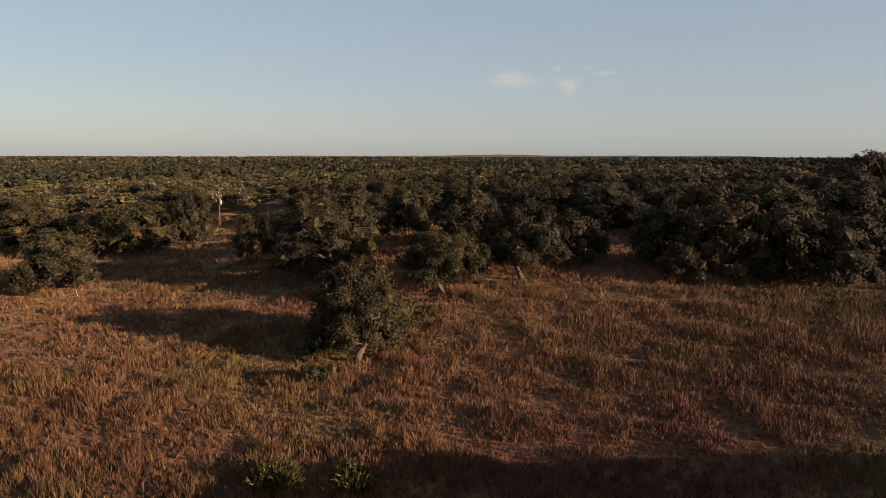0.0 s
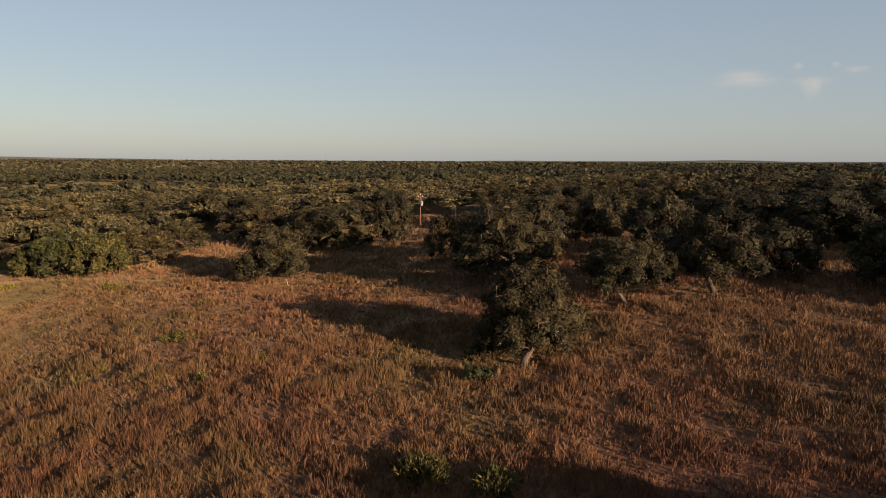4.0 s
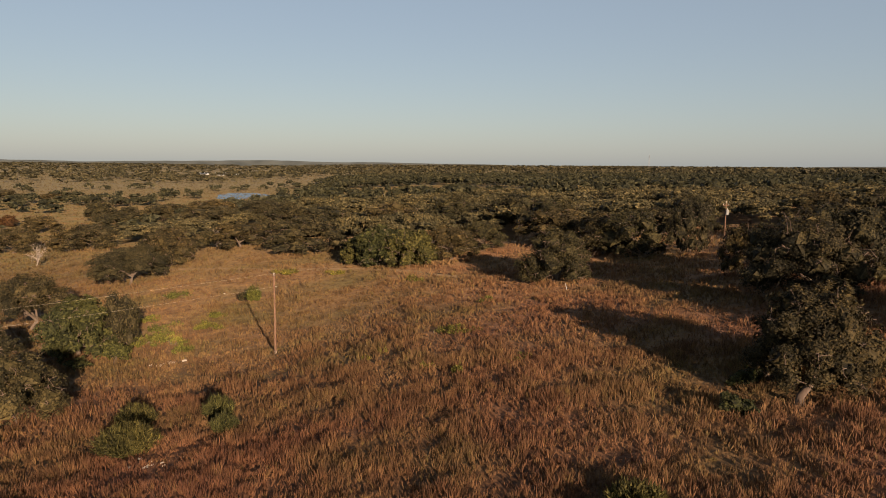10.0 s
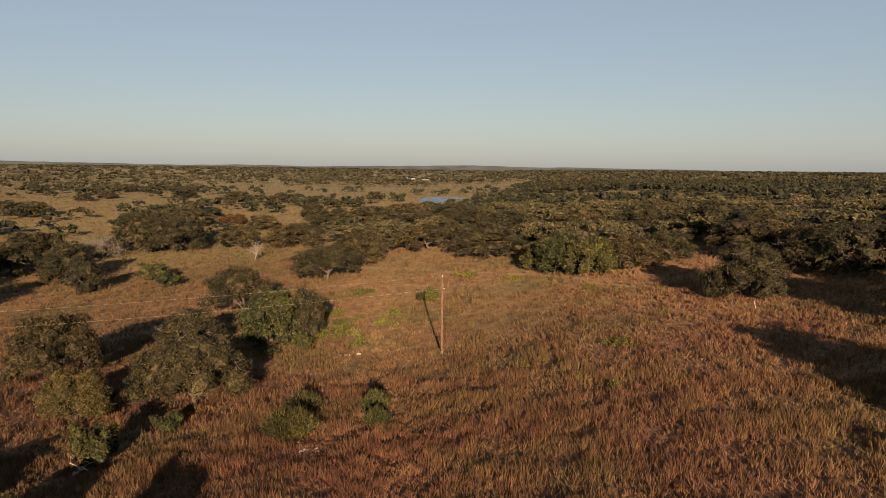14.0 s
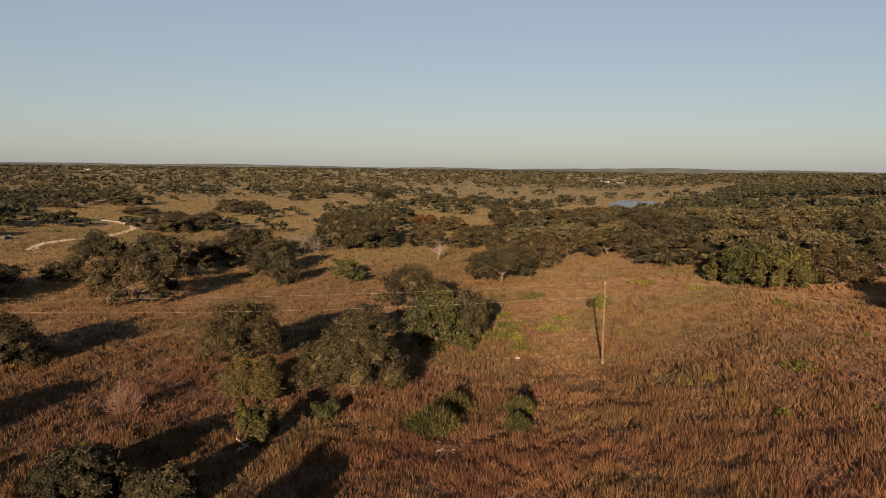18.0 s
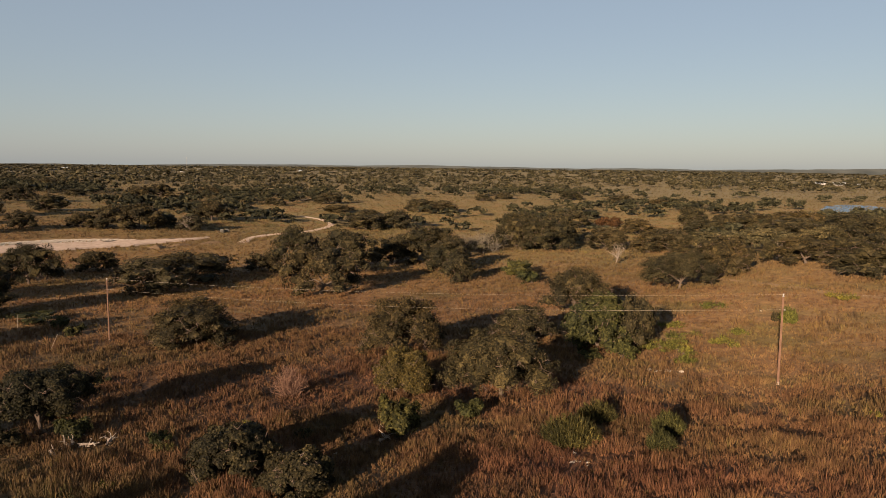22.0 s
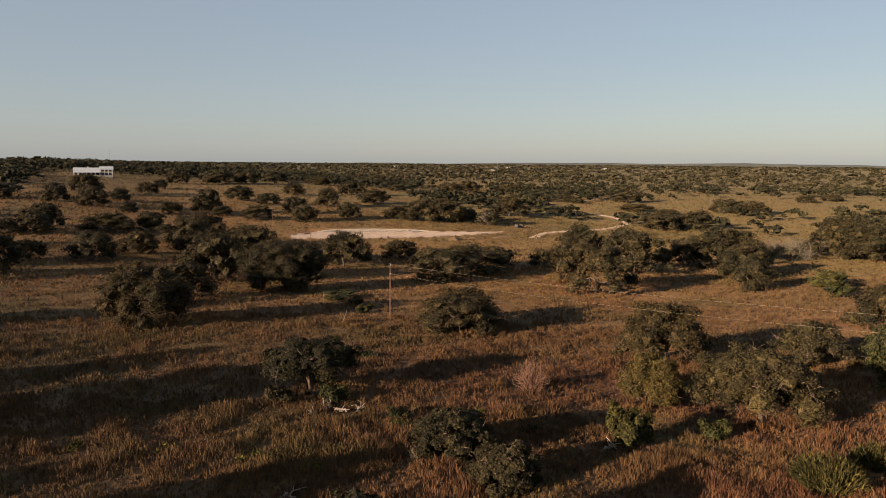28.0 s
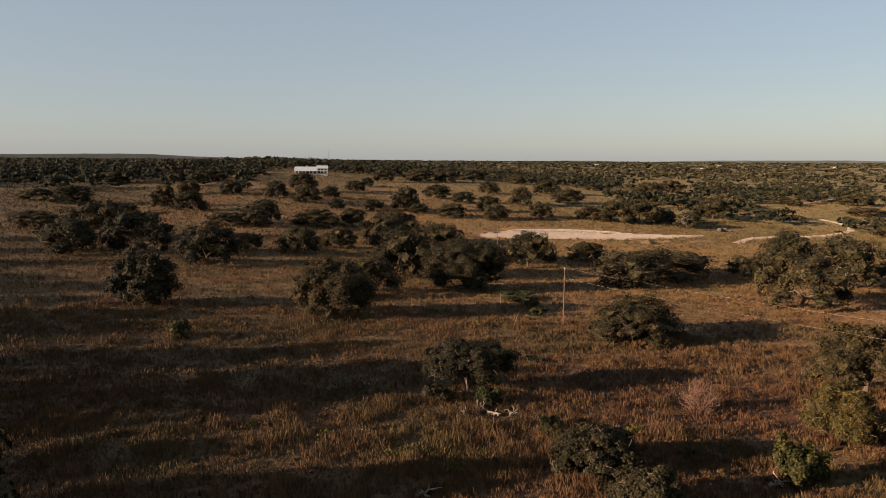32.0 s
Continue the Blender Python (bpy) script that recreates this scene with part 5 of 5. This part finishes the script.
def window(house, x, y, z, w, h):
    """A framed window in a wall that faces -y."""
    frame_ob = part("window", [box(x - w / 2 - 0.1, y - 0.05, z - 0.1, x - w / 2, y + 0.02, z + h + 0.1), box(x + w / 2, y - 0.05, z - 0.1, x + w / 2 + 0.1, y + 0.02, z + h + 0.1), box(x - w / 2, y - 0.05, z + h, x + w / 2, y + 0.02, z + h + 0.1), box(x - w / 2, y - 0.08, z - 0.1, x + w / 2, y + 0.02, z)], WHITE_PAINT, house)
    part("pane", [box(x - w / 2, y - 0.02, z, x + w / 2, y + 0.01, z + h)], DARK_GLASS, frame_ob)


def ranch_house(x, y, turn):
    house = thing("ranch_house", "long white ranch house with pale metal roofs and a porch", "house")
    part("wall", [box(-13, 0, -1.5, 4, 8, 3.4), gable_wall(-13, 0, 8, 3.4, 5.9, 0.2), gable_wall(3.8, 0, 8, 3.4, 5.9, 0.2)], WHITE_PAINT, house)
    part("roof", [gable(-13, 0, 4, 8, 3.4, 6.2)], METAL_ROOF, house)
    part("wing_wall", [box(4.2, -1, -1.5, 12.5, 8.5, 5.0), gable_wall(4.2, -1, 8.5, 5.0, 6.9, 0.2), gable_wall(12.3, -1, 8.5, 5.0, 6.9, 0.2)], WHITE_PAINT, house)
    part("wing_roof", [gable(4.2, -1, 12.5, 8.5, 5.0, 7.2)], METAL_ROOF, house)
    v = np.array([(-13.4, -3.4, 2.5), (4.0, -3.4, 2.5), (-13.4, 0.0, 3.3), (4.0, 0.0, 3.3), (-13.4, -3.4, 2.35), (4.0, -3.4, 2.35), (-13.4, 0.0, 3.15), (4.0, 0.0, 3.15)])
    part("porch_roof", [(v, np.array([(0, 1, 3), (0, 3, 2), (4, 7, 5), (4, 6, 7), (0, 4, 5), (0, 5, 1), (0, 2, 6), (0, 6, 4), (1, 5, 7), (1, 7, 3)]))], METAL_ROOF, house)
    part("porch_floor", [box(-13.2, -3.3, -1.4, 4, 0, 0.1)], LIMESTONE, house)
    for k in range(7):
        part("porch_post", [box(-13.1 + k * 2.82, -3.25, 0.1, -12.9 + k * 2.82, -3.05, 2.5)], WHITE_PAINT, house)
    for k in range(6):
        window(house, -11.6 + k * 2.8, 0, 0.35, 1.9, 2.05)
    part("door", [box(2.6, -0.06, 0.1, 3.5, 0.02, 2.2)], DARK_GLASS, house)
    for k in range(3):
        window(house, 5.8 + k * 2.5, -1, 0.5, 1.8, 1.9)
        window(house, 5.8 + k * 2.5, -1, 3.1, 1.8, 1.4)
    part("chimney", [box(-4.4, 4.6, 5.0, -3.4, 5.4, 7.2)], LIMESTONE, house)
    house.location, house.rotation_euler = (x, y, level(x, y) + 0.3), (0, 0, turn)
    house.scale = (0.92, 0.92, 0.85)


ranch_house(-518, 52, radians(84))


def small_building(x, y, w, d, h, turn, label):
    ob = thing("farm_building", label, "building", "farm buildings")
    part("wall", [box(-w / 2, -d / 2, -1, w / 2, d / 2, h), gable_wall(-w / 2, -d / 2, d / 2, h, h + d * 0.22, 0.2), gable_wall(w / 2 - 0.2, -d / 2, d / 2, h, h + d * 0.22, 0.2)], WHITE_PAINT, ob)
    part("roof", [gable(-w / 2, -d / 2, w / 2, d / 2, h, h + d * 0.26)], METAL_ROOF, ob)
    for k in (-0.28, 0.28):
        window(ob, k * w, -d / 2, 0.9, 1.4, 1.4)
    part("door", [box(-0.6, -d / 2 - 0.06, 0, 0.6, -d / 2 + 0.02, 2.2)], DARK_GLASS, ob)
    ob.location, ob.rotation_euler = (x, y, level(x, y) + 0.2), (0, 0, turn)


small_building(-545, 3, 10, 5, 2.6, radians(-85), "low white shed by the woods")
for x, y, w, h in [(-172, 1430, 16, 2.2), (-140, 1400, 20, 2.4), (-105, 1390, 12, 2.2), (-1500, 1100, 9, 3.5), (-1420, 1000, 11, 4), (-1330, 1280, 9, 3.5), (-1750, 900, 12, 4)]:
    small_building(x, y, w, 10, h, math.atan2(y, x) + math.pi / 2 + math.pi, "white farm building far out among woods")


def hay_bale(x, y, turn):
    """A big round bale lying on its side, sagging, with the rolled layers showing at its ends."""
    rng = np.random.default_rng(int(x * -7))
    ob = thing("hay_bale", "weathered grey round hay bale beside an oak", "hay bale", "hay bales")
    v, t = tube([(-0.78, 0, 0.72), (-0.74, 0, 0.72), (0, 0, 0.74), (0.74, 0, 0.72), (0.78, 0, 0.72)], [0.66, 0.78, 0.82, 0.78, 0.66], 22)
    part("roll", [(v * (1, 1, 0.94) + rng.normal(size=v.shape) * 0.015, t)], HAY, ob, smooth=True)
    for k in (-1, 1):
        for r in (0.2, 0.4, 0.58):
            a = np.linspace(0, 6.28, 20)
            part("layer", [tube(np.c_[np.full(20, k * 0.79), r * np.cos(a), 0.68 + 0.94 * r * np.sin(a)], np.full(20, 0.035), 5, False)], HAY, ob)
    stand(ob, x, y, turn, (1.15, 1.15, 1.15), 0.05)


hay_bale(-258.6, 209.6, 0.5)
hay_bale(-258.9, 212.6, 0.9)


def earth_mound(x, y, w, d, h, turn, seed):
    """A heap of brown earth pushed up beside the pad."""
    rng = np.random.default_rng(seed)
    a, q = np.meshgrid(np.linspace(0, 2 * np.pi, 29)[:-1], np.linspace(0, 1, 7))
    wob = 1 + 0.18 * np.sin(3 * a + seed) + 0.1 * np.sin(7 * a)
    v = np.stack([w * q * wob * np.cos(a), d * q * wob * np.sin(a), h * np.cos(q * 1.57) ** 1.4 + 0.12 * rng.normal(size=a.shape) * (1 - q) - 0.3 * (q == 1)], -1).reshape(-1, 3)
    i = np.arange(7 * 28).reshape(7, 28)
    j = np.roll(i, -1, 1)
    t = np.concatenate([np.stack([i[:-1].ravel(), i[1:].ravel(), j[1:].ravel()], 1), np.stack([i[:-1].ravel(), j[1:].ravel(), j[:-1].ravel()], 1)])
    ob = thing("earth_mound", "low heap of brown earth at the edge of the gravel pad", "earth mound", "earth mounds")
    part("heap", [(v, t)], DIRT, ob)
    part("clods", [((BALL[0] * (1 + 0.2 * rng.normal(size=(len(BALL[0]), 1)))) * rng.uniform(0.12, 0.3) + (rng.normal() * w * 0.5, rng.normal() * d * 0.5, h * 0.35), BALL[1]) for _ in range(24)], DIRT, ob)
    stand(ob, x, y, turn, (1, 1, 1), 0.0)


for k, (x, y, w, d, h) in enumerate([(-221, 152, 4.0, 1.8, 1.3), (-224, 163, 6.0, 1.5, 0.9), (-226, 178, 8.0, 1.6, 0.8)]):
    earth_mound(x, y, w, d, h, radians(95), k + 1)


def mast(x, y, h):
    ob = thing("radio_mast", "thin lattice radio mast on the horizon", "mast")
    for k in range(3):
        a = k * 2.094
        part("leg", [tube([(1.2 * math.cos(a), 1.2 * math.sin(a), -2), (0.5 * math.cos(a), 0.5 * math.sin(a), h)], [0.14, 0.1], 5)], STEEL, ob)
    part("bracing", [tube([(1.2 * math.cos(k * 2.094), 1.2 * math.sin(k * 2.094), k * h / 24), (1.0 * math.cos(k * 2.094 + 2.094), 1.0 * math.sin(k * 2.094 + 2.094), (k + 1) * h / 24)], [0.06, 0.06], 4) for k in range(22)], STEEL, ob)
    ob.location = (x, y, level(x, y))


mast(745, 1416, 34)
mast(-1581, 167, 30)
mast(-1300, 926, 34)


# ---- cloud ----
def cloud_material(seed):
    """A thin veil, densest in the middle and frayed by wind; it fades to nothing at the rim."""
    m, n, l, b = material("thin_cloud", 1.0)
    b.inputs["Base Color"].default_value = (0.75, 0.72, 0.7, 1)
    place = n.new("ShaderNodeTexCoord").outputs["Object"]
    ball = n.new("ShaderNodeTexGradient")
    ball.gradient_type = "SPHERICAL"
    l.new(place, ball.inputs[0])
    fray = n.new("ShaderNodeTexNoise")
    fray.noise_dimensions = "4D"
    fray.inputs["W"].default_value, fray.inputs["Scale"].default_value, fray.inputs["Detail"].default_value = seed * 3.7, 2.2, 5.0
    l.new(place, fray.inputs["Vector"])
    both = n.new("ShaderNodeMath")
    both.operation = "MULTIPLY"
    l.new(ball.outputs["Fac"], both.inputs[0])
    l.new(fray.outputs[0], both.inputs[1])
    veil = ramp(n, l, both.outputs[0], [(0.1, (0, 0, 0)), (0.55, (0.2, 0.2, 0.2))])
    l.new(veil, b.inputs["Alpha"])
    return m


def cloud(x, y, z, wide, high, seed):
    u, w = np.meshgrid(np.linspace(-1, 1, 13), np.linspace(-1, 1, 13))
    v = np.stack([u, 0.08 * (u**2 + w**2), w], -1).reshape(-1, 3)
    i = np.arange(169).reshape(13, 13)
    a, b, c, d = i[:-1, :-1].ravel(), i[1:, :-1].ravel(), i[1:, 1:].ravel(), i[:-1, 1:].ravel()
    ob = new("backdrop_cloud", mesh_of("backdrop_cloud", v, np.concatenate([np.stack([a, d, c], 1), np.stack([a, c, b], 1)]), cloud_material(seed), True))
    tagged(ob, "faint thin white wisp of cloud", "cloud", "wisps of cloud", "structure")
    ob.location, ob.rotation_euler, ob.scale = (x, y, z), (0, 0, radians(-61)), (wide, 60, high)


for x, y, z, wide, high, seed in [(3705, 2125, 462, 250, 52, 1), (3690, 2150, 498, 190, 40, 2), (3851, 1849, 452, 150, 44, 3), (3854, 1841, 412, 75, 85, 4), (3823, 1906, 534, 44, 24, 5), (3898, 1748, 533, 34, 20, 6), (3937, 1657, 503, 95, 28, 7)]:
    cloud(x, y, z, wide, high, seed)
